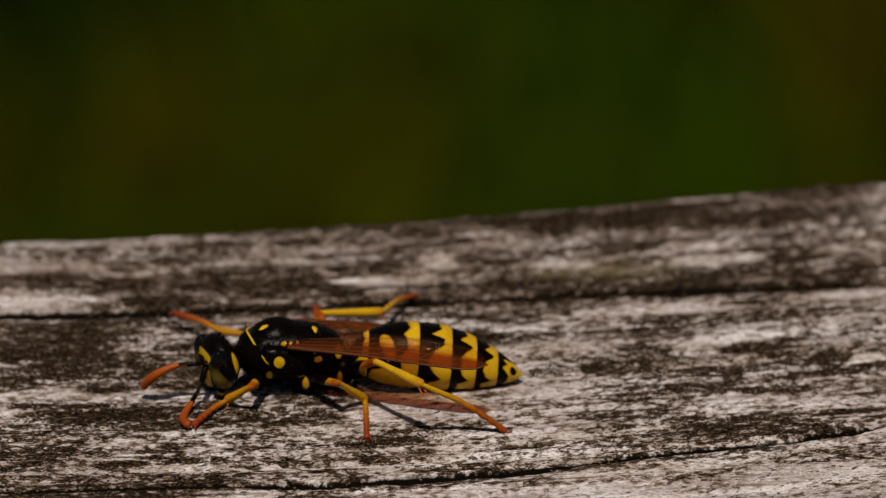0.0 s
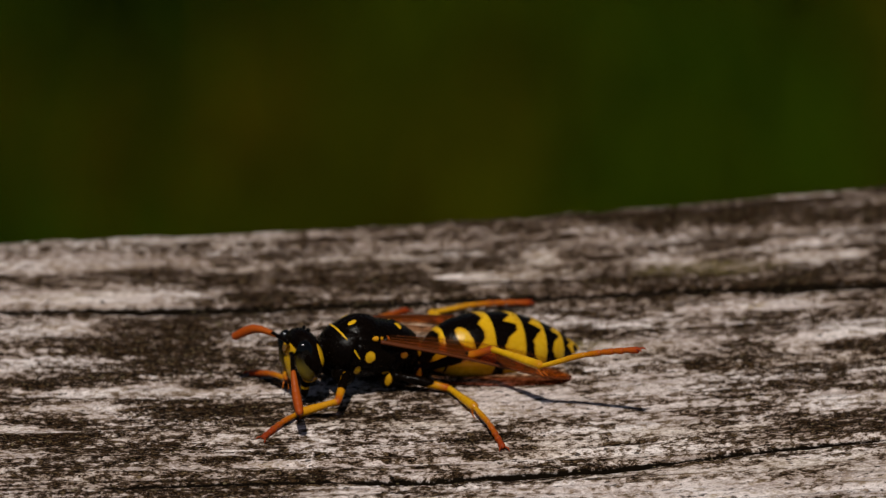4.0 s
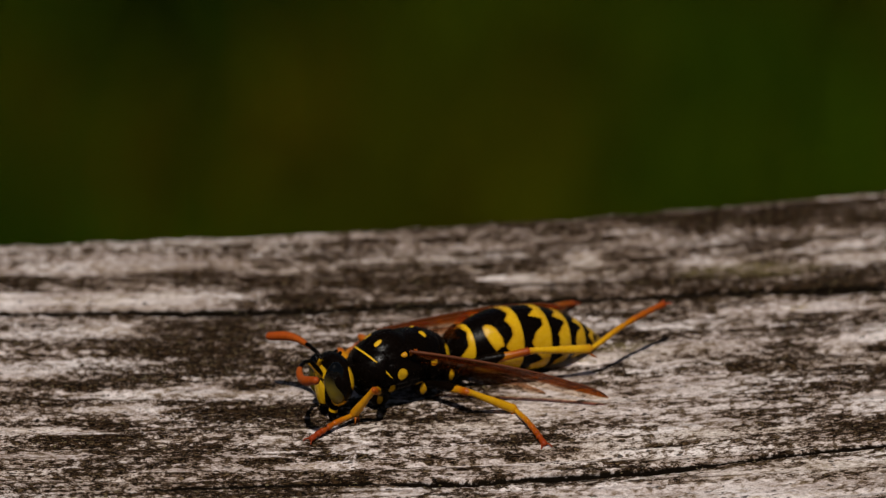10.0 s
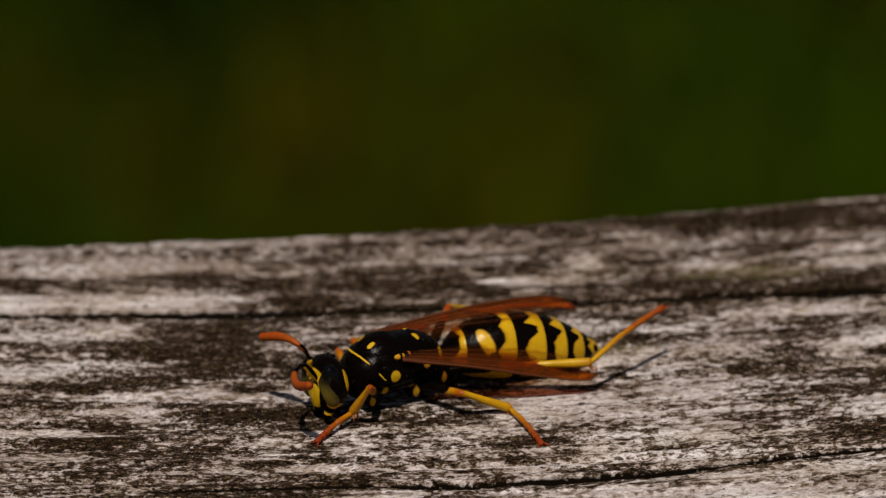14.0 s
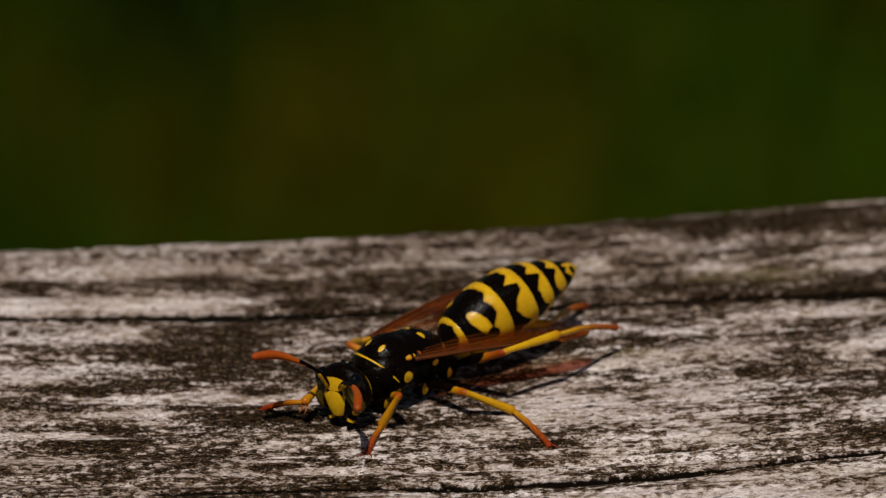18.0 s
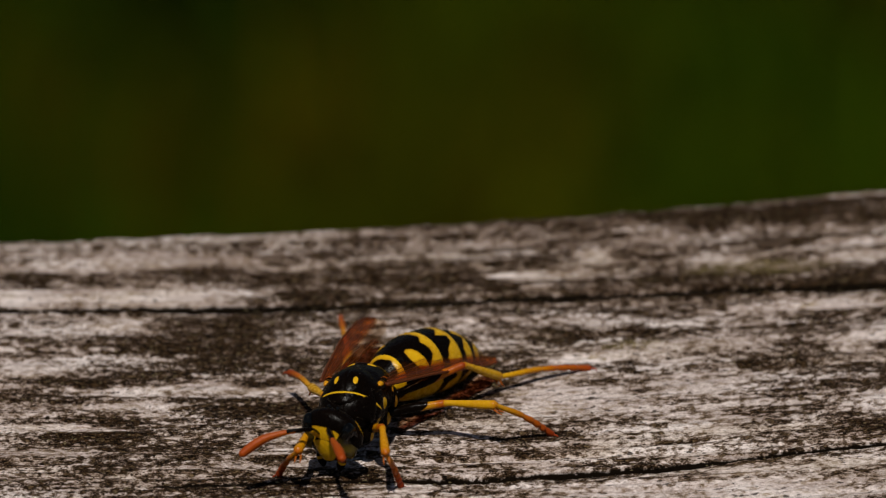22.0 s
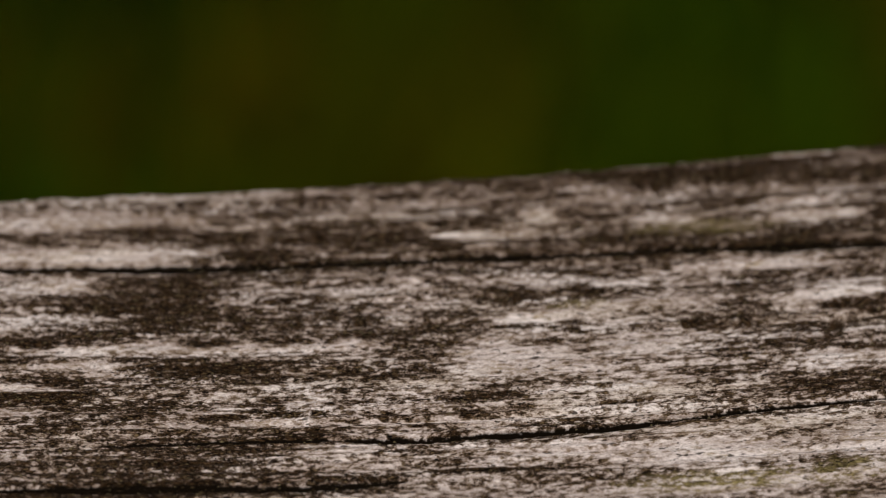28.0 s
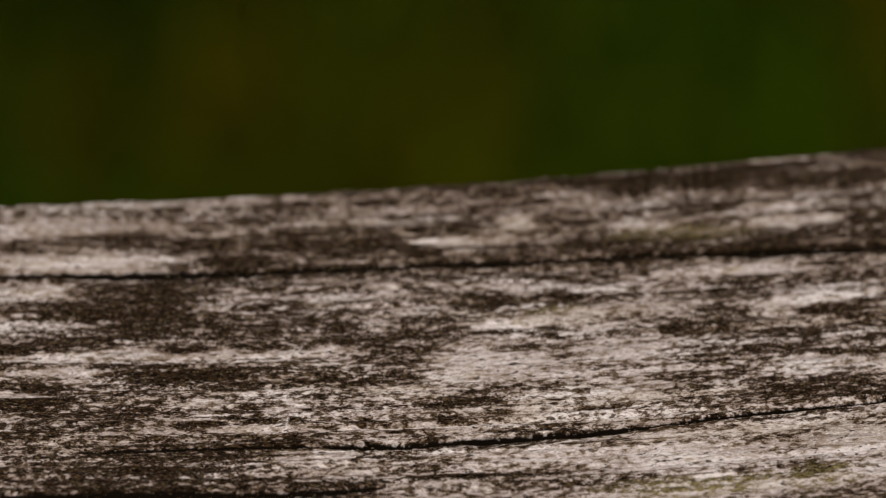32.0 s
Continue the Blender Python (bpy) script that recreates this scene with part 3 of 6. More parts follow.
    grains = np.stack([jit[..., 0] * cs - jit[..., 1] * sn, jit[..., 0] * sn + jit[..., 1] * cs, jit[..., 2]], -1) * r[:, None] * np.array([1.5, 1, 1]) + c[:, None]
    tri = np.array([(0, 1, 4), (1, 2, 4), (2, 3, 4), (3, 0, 4), (1, 0, 5), (2, 1, 5), (3, 2, 5), (0, 3, 5)])
    faces = (np.arange(count)[:, None, None] * 6 + tri[None]).reshape(-1, 3)
    crust = part("algae_crust", mesh("algae_crust", grains.reshape(-1, 3) * MM, faces, CRUST), rail, "dark crumbly algae crust on the wood")
    tagged(crust, "dark crumbly algae crust on the wood", kind="stuff")
    return rail


def build_post(x):
    """Square post under the rail."""
    verts, faces = [], []
    w = 45.0
    levels = [(-38.0, w), (-60.0, w + 0.6), (-300.0, w + 0.2), (-600.0, w - 0.3), (-905.0, w + 0.5)]
    yc = 3.2 + 0.142 * x - 42
    rings = []
    for z, h in levels:
        ring = []
        for sx, sy in ((1, 1), (-1, 1), (-1, -1), (1, -1)):
            for dx, dy in (((4, 0), (0, 4)) if sx == sy else ((0, 4), (4, 0))):
                ring.append((x + sx * (h - dx), yc + sy * (h - dy), z))
        rings.append(ring)
    v, f = loft(rings)
    n = len(v)
    me = mesh("fence_post", v * MM, f, WOOD, stain=np.full(n, 0.15), moss=np.zeros(n), crack=np.zeros(n), calm=np.full(n, 0.2),
              along=v[:, 2] * MM, across=(v[:, 0] + v[:, 1]) * MM)
    me.shade_flat()
    return tagged(new("fence_post", me), "weathered grey square wooden post under the rail", "post", "fence posts")


# ---- the meadow behind ----
GROUND_Z = -0.90


def meadow_tone(x, y):
    """Dry litter and green tone of the meadow: 0.5 fresh green, 1 near black."""
    litter = np.clip((fractal(x * 6.0, y * 3.0, 5, 3) - 0.47) * 3.0, 0, 1)
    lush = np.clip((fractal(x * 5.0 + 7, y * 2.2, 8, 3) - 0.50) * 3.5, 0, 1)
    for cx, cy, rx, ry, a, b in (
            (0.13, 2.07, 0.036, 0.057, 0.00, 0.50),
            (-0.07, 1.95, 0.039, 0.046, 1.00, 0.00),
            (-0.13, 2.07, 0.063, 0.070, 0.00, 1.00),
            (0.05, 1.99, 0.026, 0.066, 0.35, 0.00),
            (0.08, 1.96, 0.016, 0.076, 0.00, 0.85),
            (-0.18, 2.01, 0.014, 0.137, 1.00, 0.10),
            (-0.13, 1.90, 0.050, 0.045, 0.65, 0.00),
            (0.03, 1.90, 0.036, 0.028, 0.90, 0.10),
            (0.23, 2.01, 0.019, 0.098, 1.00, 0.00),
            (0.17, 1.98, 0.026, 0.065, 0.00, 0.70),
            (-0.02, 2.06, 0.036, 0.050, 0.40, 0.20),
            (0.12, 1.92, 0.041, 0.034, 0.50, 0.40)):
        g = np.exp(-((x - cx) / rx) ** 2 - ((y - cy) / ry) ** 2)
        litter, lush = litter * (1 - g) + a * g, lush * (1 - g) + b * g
    return litter, lush


def build_ground():
    near = np.linspace(-2.5, 2.5, 101)
    xs = np.concatenate([-np.geomspace(900, 2.8, 22), near, np.geomspace(2.8, 900, 22)])
    ys = np.concatenate([-np.geomspace(900, 1.0, 20), np.linspace(-0.9, 5.0, 119), np.geomspace(5.3, 1500, 26)])
    X, Y = np.meshgrid(xs, ys, indexing="ij")
    Z = GROUND_Z + 0.03 * (fractal(X * 2.5, Y * 2.5, 2) - 0.5) * (np.hypot(X, Y) < 8)
    litter, _ = meadow_tone(X, Y)
    nx, ny = X.shape
    idx = np.arange(nx * ny).reshape(nx, ny)
    quads = np.stack([idx[:-1, :-1], idx[1:, :-1], idx[1:, 1:], idx[:-1, 1:]], -1).reshape(-1, 4)
    me = mesh("ground", np.stack([X, Y, Z], -1).reshape(-1, 3), quads, GROUND, litter=litter.reshape(-1))
    return tagged(new("ground", me), "dark green meadow ground with brown litter", "ground", kind="structure")


def build_grass():
    rng = np.random.default_rng(4)
    # dense in the middle, thinning out around it
    x, y = rng.uniform(-0.55, 0.55, 16000), rng.uniform(1.35, 3.6, 16000)
    wx, wy = rng.normal(0, 1.5, 30000), rng.normal(2.2, 1.7, 30000)
    outside = (np.abs(wx) > 0.55) | (wy < 1.35) | (wy > 3.6)
    x, y = np.concatenate([x, wx[outside]]), np.concatenate([y, wy[outside]])
    count = len(x)
    length, width = rng.uniform(0.05, 0.14, count), rng.uniform(0.003, 0.007, count)
    turn, lean = rng.uniform(0, 2 * np.pi, count), rng.uniform(0.1, 0.9, count)
    z = np.full(count, GROUND_Z - 0.015)
    side = np.stack([np.cos(turn), np.sin(turn), 0 * turn], 1)
    out = np.stack([-np.sin(turn), np.cos(turn), 0 * turn], 1)
    root = np.stack([x, y, z], 1)
    rows = []
    for s, w in ((0.0, 1.0), (0.5, 0.8), (1.0, 0.08)):
        c = root + out * (lean * length * s * s)[:, None] + np.array([0, 0, 1.0]) * (length * s * np.cos(lean * s))[:, None]
        rows += [c - side * (width * w / 2)[:, None], c + side * (width * w / 2)[:, None]]
    verts = np.stack(rows, 1).reshape(-1, 3)
    base = np.arange(count)[:, None] * 6
    faces = np.concatenate([base + [0, 1, 3, 2], base + [2, 3, 5, 4]], 1).reshape(-1, 4)
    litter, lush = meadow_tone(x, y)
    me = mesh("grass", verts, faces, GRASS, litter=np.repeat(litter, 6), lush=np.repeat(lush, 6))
    return tagged(new("grass", me), "short dark green grass with dry brown patches", "grass", kind="stuff")


build_ground()
build_grass()
rail = build_rail()
build_post(-560.0)
build_post(560.0)


# ---- the paper wasp: sizes in mm, +X forward, +Y its left, +Z up, z = 0 under its feet ----
NECK, WAIST = np.array((2.9, 0.0, 1.95)), np.array((-2.32, 0.0, 1.62))
WING_ROOT = {1: np.array((0.5, 1.35, 2.85)), -1: np.array((0.5, -1.35, 2.85))}
WING_LENGTH = 9.8
HIPS = {"front": (1.8, 0.9, 1.0), "middle": (-0.55, 1.0, 0.9), "hind": (-2.2, 0.9, 1.15)}
SPANS = {"front": (2.2, 2.0, 2.9), "middle": (2.8, 2.6, 3.8), "hind": (3.7, 3.2, 5.1)}
STANCE = {"front": ((2.6, 2.2, 2.1), (3.6, 3.1, 0.9), (5.0, 4.5, 0.1)),
          "middle": ((-0.3, 2.9, 2.0), (-0.6, 4.6, 1.0), (-1.6, 7.6, 0.1)),
          "hind": ((-4.2, 2.9, 3.0), (-6.4, 4.2, 1.3), (-9.8, 6.0, 0.1))}
FEELER_ROOT = {1: np.array((1.70, 0.36, 0.32)), -1: np.array((1.70, -0.36, 0.32))}
FEELER = (1.0, 1.15, 1.15, 1.2)
RINGLETS, RINGLET = 9, 3.5 / 9


def spots(verts, marks, base=0.0):
    """Yellow marks: ellipsoids (centre, radii) in mm, on both sides where y is given."""
    p = np.asarray(verts) / MM
    out = np.full(len(p), base, dtype=float)
    for (cx, cy, cz), (rx, ry, rz) in marks:
        for s in ((1, -1) if cy else (1,)):
            q = np.sqrt(((p[:, 0] - cx) / rx) ** 2 + ((p[:, 1] - s * cy) / ry) ** 2 + ((p[:, 2] - cz) / rz) ** 2)
            out = np.maximum(out, 0.5 + 1.2 * (1 - q))
    return np.clip(out, 0, 1)


def shell(keys, n=84, steps=90):
    """Body loft along X: keys (x, middle height, half width, half height) in mm."""
    x0, x1 = keys[0][0], keys[-1][0]
    xs = x0 + (x1 - x0) * (0.5 - 0.5 * np.cos(np.linspace(0, np.pi, steps)))
    rows = smooth_curve(xs, keys)
    a = np.linspace(0, 2 * np.pi, n, endpoint=False)
    rings = []
    for x, (zc, ry, rz) in zip(xs, rows):
        c, s = np.cos(a), np.sin(a)
        rings.append(np.stack([np.full(n, x), ry * np.sign(c) * np.abs(c) ** 0.92, zc + rz * np.sign(s) * np.abs(s) ** 0.92], 1))
    v, f = loft(rings)
    return v * MM, f


def build_thorax(wasp):
    v, f = shell([(-2.76, 1.62, 0.26, 0.26), (-2.58, 1.66, 0.58, 0.58), (-2.12, 1.76, 1.03, 1.00), (-1.4, 1.90, 1.3, 1.2),
                  (-0.6, 1.95, 1.46, 1.34), (0.2, 1.98, 1.54, 1.38), (1.0, 1.98, 1.56, 1.38), (1.8, 1.96, 1.45, 1.24),
                  (2.35, 1.92, 1.2, 1.02), (2.75, 1.9, 0.82, 0.7), (3.02, 1.9, 0.35, 0.35)])
    p = v / MM
    mark = spots(v, [((1.0, 1.50, 1.98), (0.28, 0.5, 0.30)), ((-2.15, 0.9, 2.15), (0.24, 0.5, 0.38)), ((-0.95, 1.35, 2.0), (0.26, 0.4, 0.17)),
                     ((1.45, 1.35, 1.15), (0.16, 0.4, 0.36)), ((-2.55, 0.5, 1.3), (0.35, 0.3, 0.3)), ((-0.3, 1.25, 1.05), (0.40, 0.3, 0.10))])
    # sutures between the plates of the flank
    tilt = p[:, 0] + 0.25 * (p[:, 2] - 2.0)
    low = np.clip((2.9 - p[:, 2]) * 2, 0, 1)
    cut = 0.14 * np.exp(-((tilt + 0.62) / 0.08) ** 2) * low + 0.13 * np.exp(-((tilt + 1.55) / 0.08) ** 2) + 0.12 * np.exp(-((tilt - 1.75) / 0.07) ** 2) * low
    cut += 0.08 * np.exp(-((p[:, 2] - 2.45 - 0.1 * p[:, 0]) / 0.06) ** 2) * (np.abs(p[:, 0]) < 1.6) + 0.05 * np.exp(-((p[:, 2] - 1.35) / 0.05) ** 2) * (p[:, 0] > -0.6) * (p[:, 0] < 1.6)
    hair = (1 - cut + 0.030 * (lattice(p[:, 0] * 6, p[:, 1] * 4 + p[:, 2] * 6, 3) - 0.5))[:, None]
    v[:, 0] = np.where(p[:, 0] < -0.6, -0.6 + (p[:, 0] + 0.6) * 0.83, p[:, 0]) * MM
    v_body = v.copy()
    thorax = part("thorax", mesh("thorax", np.column_stack([v[:, 0], v[:, 1] * hair[:, 0], v[:, 2]]), f, CUTICLE, mark=mark, tint=np.zeros(len(v))), wasp,
                  "glossy black thorax with yellow side spots")
    # pronotum: a collar with a yellow hind rim that runs down and back
    rings = []
    a = np.linspace(-1.62, 1.62, 60)
    top = np.linspace(0, 1, 12)
    for k in top:
        x = 2.80 - 0.42 * k - 0.85 * (np.abs(a) / 1.6) ** 1.7
        r = 0.72 + 0.42 * k ** 0.7 + 0.24 * (np.abs(a) / 1.6) ** 1.7
        rings.append(np.stack([x, r * 1.12 * np.sin(a), 1.95 + r * 0.99 * np.cos(a)], 1))
    inner = [ring * np.array([1, 0.86, 1]) + np.array([0, 0, -0.22]) for ring in rings[::-1]]
    allr = np.array(rings + inner)
    m, n, _ = allr.shape
    idx = np.arange(m * n).reshape(m, n)
    nxt = np.roll(idx, -1, axis=0)
    faces = np.stack([idx[:, :-1], idx[:, 1:], nxt[:, 1:], nxt[:, :-1]], -1).reshape(-1, 4)
    k = np.concatenate([np.repeat(top, n), np.zeros(m * n - len(top) * n)])
    side = np.tile(np.abs(a), m) / 1.62
    part("collar", mesh("collar", allr.reshape(-1, 3) * MM, faces, CUTICLE, mark=np.clip(0.5 + (k - 0.80) * 5 - np.clip(side - 0.93, 0, 1) * 6, 0, 1), tint=np.zeros(m * n)), thorax, "black collar with a yellow rim")
    v, f = blob((0.98, 0, 2.42), (1.42, 1.26, 1.20), 72, 60)
    p = v / MM
    v[:, 2] -= MM * 0.05 * np.exp(-(p[:, 1] / 0.06) ** 2) * (p[:, 2] > 2.6)
    mark = spots(v, [((1.66, 0.47, 3.35), (0.23, 0.12, 0.5))])
    part("scutum", mesh("scutum", v, f, CUTICLE, mark=mark, tint=np.zeros(len(v))), thorax, "domed black back plate with two yellow dashes")
    v, f = blob((-0.78, 0, 2.80), (0.50, 0.92, 0.50), 40, 26)
    part("scutellum", mesh("scutellum", v, f, CUTICLE, mark=spots(v, [((-0.70, 0.55, 3.22), (0.22, 0.26, 0.25))]), tint=np.zeros(len(v))), thorax)
    v, f = blob((-1.32, 0, 2.62), (0.26, 0.85, 0.38), 36, 20)
    part("metanotum", mesh("metanotum", v, f, CUTICLE, mark=spots(v, [((-1.40, 0.5, 2.85), (0.25, 0.4, 0.25))]), tint=np.zeros(len(v))), thorax)
    # short pale hairs over the flanks and the back
    rng = np.random.default_rng(11)
    pieces = []
    for i in rng.choice(len(v_body), 260, replace=False):
        q = v_body[i] / MM
        out = np.array([0.25 * (q[0] + 0.3), q[1], q[2] - 1.95])
        out = out / (np.linalg.norm(out) + 1e-6) + rng.normal(0, 0.35, 3)
        out *= rng.uniform(0.14, 0.34) / np.linalg.norm(out)
        w = np.cross(out, rng.normal(0, 1, 3))
        w *= 0.008 / np.linalg.norm(w)
        u = np.cross(out, w)
        u *= 0.008 / np.linalg.norm(u)
        pieces.append((np.array([q + w, q - 0.5 * w + 0.87 * u, q - 0.5 * w - 0.87 * u, q + out]) * MM, [(0, 1, 3), (1, 2, 3), (2, 0, 3)]))
    hv, hf = fuse(*pieces)
    tagged(part("hair", mesh("hair", hv, hf, HAIR), thorax, "short pale fuzz"), kind="stuff")
    for s in (1, -1):
        v, f = blob((0.60, s * 1.32, 2.80), (0.30, 0.16, 0.16), 24, 16)
        part("tegula", mesh("tegula", v, f, CUTICLE, mark=spots(v, [((0.78, 1.4, 2.88), (0.17, 0.3, 0.16)), ((0.42, 1.4, 2.85), (0.12, 0.3, 0.12))], 0.42), tint=np.full(len(v), 0.30)), thorax, "amber wing scale")
        v, f = blob((0.20, s * 1.34, 2.80), (0.26, 0.16, 0.12), 24, 16)
        v[:, 2] += MM * 0.05 * np.sin(v[:, 0] / MM * 14)
        part("wing_joint", mesh("wing_joint", v, f, CUTICLE, mark=np.clip(0.5 + 0.5 * np.sin(v[:, 0] / MM * 17), 0, 1), tint=np.full(len(v), 0.85)), thorax, "amber and brown plates at the wing's root")
        for kind, (hx, hy, hz) in HIPS.items():
            v, f = blob((hx + 0.05, s * (hy - 0.20), hz - 0.10), (0.60, 0.48, 0.66), 26, 18)
            part("coxa", mesh("coxa", v, f, CUTICLE, mark=spots(v, [((hx + 0.25, hy + 0.20, hz - 0.20), (0.14, 0.3, 0.34))]), tint=np.full(len(v), 0.1)), thorax)
    return thorax


def build_head(wasp):
    """Its space has the neck at the origin."""
    v, f = blob((0, 0, 0), (0.84, 1.52, 1.42), 64, 48)
    p = v / MM
    low = np.clip(-p[:, 2] / 1.42, 0, 1)
    v[:, 1] *= 1 - 0.34 * low ** 1.5
    v[:, 0] += MM * (0.95 + 0.12 * low)
    v[:, 2] -= MM * 0.15
    p = v / MM
    mark = spots(v, [((0.60, 1.38, 0.15), (0.15, 0.6, 0.62)), ((1.75, 0.0, 0.48), (0.6, 0.80, 0.32)), ((1.72, 0.62, 0.12), (0.45, 0.09, 0.50)), ((1.3, 0.95, -1.05), (0.5, 0.22, 0.40))])
    head = part("head", mesh("head", v, f, CUTICLE, mark=mark, tint=np.zeros(len(v))), wasp, "black head with a yellow face")
    v, f = blob((0, 0, 0), (0.26, 0.76, 0.80), 40, 30, 0.7)
    v[:, 1] *= np.clip(0.82 + 0.50 * v[:, 2] / MM, 0.28, 0.98)
    v += np.array((1.60, 0, -0.52)) * MM
    part("clypeus", mesh("clypeus", v, f, CUTICLE, mark=np.minimum(spots(v, [((1.8, 0, -0.55), (0.8, 0.95, 0.95))], 0.2), 1 - spots(v, [((1.7, 0.0, -1.28), (0.6, 0.8, 0.20))])), tint=np.zeros(len(v))), head, "yellow shield of the face")
    for s in (1, -1):
        v, f = blob((0, 0, 0), (0.56, 0.42, 1.03), 40, 34)
        p = v / MM
        v[:, 1] -= MM * s * 0.22 * np.exp(-((p[:, 2] - 0.15) / 0.35) ** 2) * (p[:, 0] > 0)
        v += np.array((1.26, s * 1.01, 0.0)) * MM
        # olive is painted in towards the front and down, for the translucency
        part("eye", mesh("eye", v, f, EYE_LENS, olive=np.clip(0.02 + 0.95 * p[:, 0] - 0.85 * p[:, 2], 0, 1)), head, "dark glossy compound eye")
        v, f, u = limb([(0, 0.10, 0), (0.1, 0.22, 0), (0.4, 0.22, 0), (0.75, 0.12, -0.05), (0.85, 0.02, -0.08)], 14)
        m = np.array(pose(1.30, s * 0.62, -1.18, 0, 68, -s * 62))
        v = v @ m[:3, :3].T + m[:3, 3] * MM
        part("mandible", mesh("mandible", v, f, CUTICLE, mark=np.clip(0.5 + 6 * (0.09 - np.abs(u - 0.26)), 0, 1), tint=np.zeros(len(v))), head, "yellow jaw with a black tip")
    for x, y in ((0.72, 0.0), (0.50, 0.22), (0.50, -0.22)):
        v, f = blob((x + 0.1, y, 1.18), (0.10, 0.10, 0.08), 14, 10)
        part("ocellus", mesh("ocellus", v, f, EYE_LENS, olive=np.zeros(len(v))), head)
    return head


def build_abdomen(wasp):
    """Its space has the waist at the origin; the tip lies at x = -8.6."""
    profile = [(0.0, 0.20), (0.02, 0.36), (0.06, 0.76), (0.12, 1.14), (0.22, 1.45), (0.36, 1.60), (0.5, 1.60), (0.63, 1.45), (0.76, 1.15), (0.88, 0.73), (0.96, 0.34), (1.0, 0.06)]
    cuts = [0.0, 0.11, 0.388, 0.572, 0.715, 0.84, 1.0]
    n = 96
    a = np.linspace(0, 2 * np.pi, n, endpoint=False)
    theta = np.degrees(np.abs((a + np.pi) % (2 * np.pi) - np.pi))
    for k in range(6):
        u0, u1 = cuts[k], min(1.0, cuts[k + 1] + 0.018)
        us = np.linspace(u0, u1, 40 if k == 1 else 28)
        rings, marks = [], []
        for u in us:
            s = (u - u0) / (cuts[k + 1] - u0)
            r = 1.04 * smooth_curve(u, profile)[0, 0] * (1 + 0.022 * min(1, max(0, s)) - 0.012)
            if k < 5 and u > cuts[k + 1]:
                r *= 1 - 0.05 * (u - cuts[k + 1]) / 0.018
            zc = -0.45 * u * u + 0.25 * math.sin(math.pi * u)
            rings.append(np.stack([np.full(n, -8.6 * u), r * np.sin(a), zc + r * np.cos(a) * np.where(np.cos(a) < 0, 0.90, 1.0)], 1))
            if k == 0:
                edge = np.interp(theta, [0, 22, 36, 60, 90, 180], [0.80, 0.81, 0.72, 0.76, 0.45, 0.30])
                m = (s - edge) * 2.2
            elif k == 1:
                edge = np.interp(theta, [0, 16, 30, 44, 58, 76, 92, 104, 122, 180], [0.78, 0.78, 0.66, 0.80, 0.80, 0.62, 0.42, 0.12, 0.10, 0.10])
                m = (s - edge) * 2.6
                q = np.sqrt(((s - 0.40 - 0.0035 * (theta - 54)) / 0.15) ** 2 + ((theta - 54) / 30) ** 2)
                m = np.maximum(m, (1 - q) * 0.9)
                hole = np.sqrt(((s - 0.55) / 0.16) ** 2 + ((theta - 88) / 12) ** 2)
                m = np.minimum(m, (hole - 1) * 0.9)
            elif k < 5:
                edge = np.interp(theta, [0, 12, 26, 34, 44, 58, 78, 96, 108, 120, 180], [0.68, 0.66, 0.42, 0.84, 0.80, 0.46, 0.36, 0.48, 0.78, 0.34, 0.3])
                m = (s - edge + 0.10 * (fractal(theta * 0.11 + 40 * k, theta * 0 + k, 5, 3) - 0.5)) * 2.8
            else:
                edge = np.interp(theta, [0, 14, 28, 40, 60, 90, 180], [0.62, 0.50, 0.22, 0.40, 0.20, 0.48, 0.3])
                m = np.minimum((s - edge) * 2.4, (np.sqrt(((s - 0.62) / 0.12) ** 2 + ((theta - 62) / 26) ** 2) - 1) * 0.8)
            marks.append(np.clip(0.5 + m, 0, 1))
        v, f = loft(rings)
        marks = np.concatenate(marks + [[marks[0].mean()], [marks[-1].mean()]])
        me = mesh("abdomen" if k == 0 else "abdomen_segment", v * MM, f, CUTICLE, mark=marks, tint=np.zeros(len(v)))
        if k == 0:
            first = part("abdomen", me, wasp, "yellow and black banded abdomen")
        else:
            part("abdomen_segment", me, first, "black plate with a scalloped yellow band")
    v, f = limb([(-0.35, 0.12, 0), (0, 0.24, 0), (0.2, 0.28, 0), (0.45, 0.22, 0)], 18)[:2]
    part("petiole", mesh("petiole", v, f, CUTICLE, mark=np.zeros(len(v)), tint=np.zeros(len(v))), first)
    return first


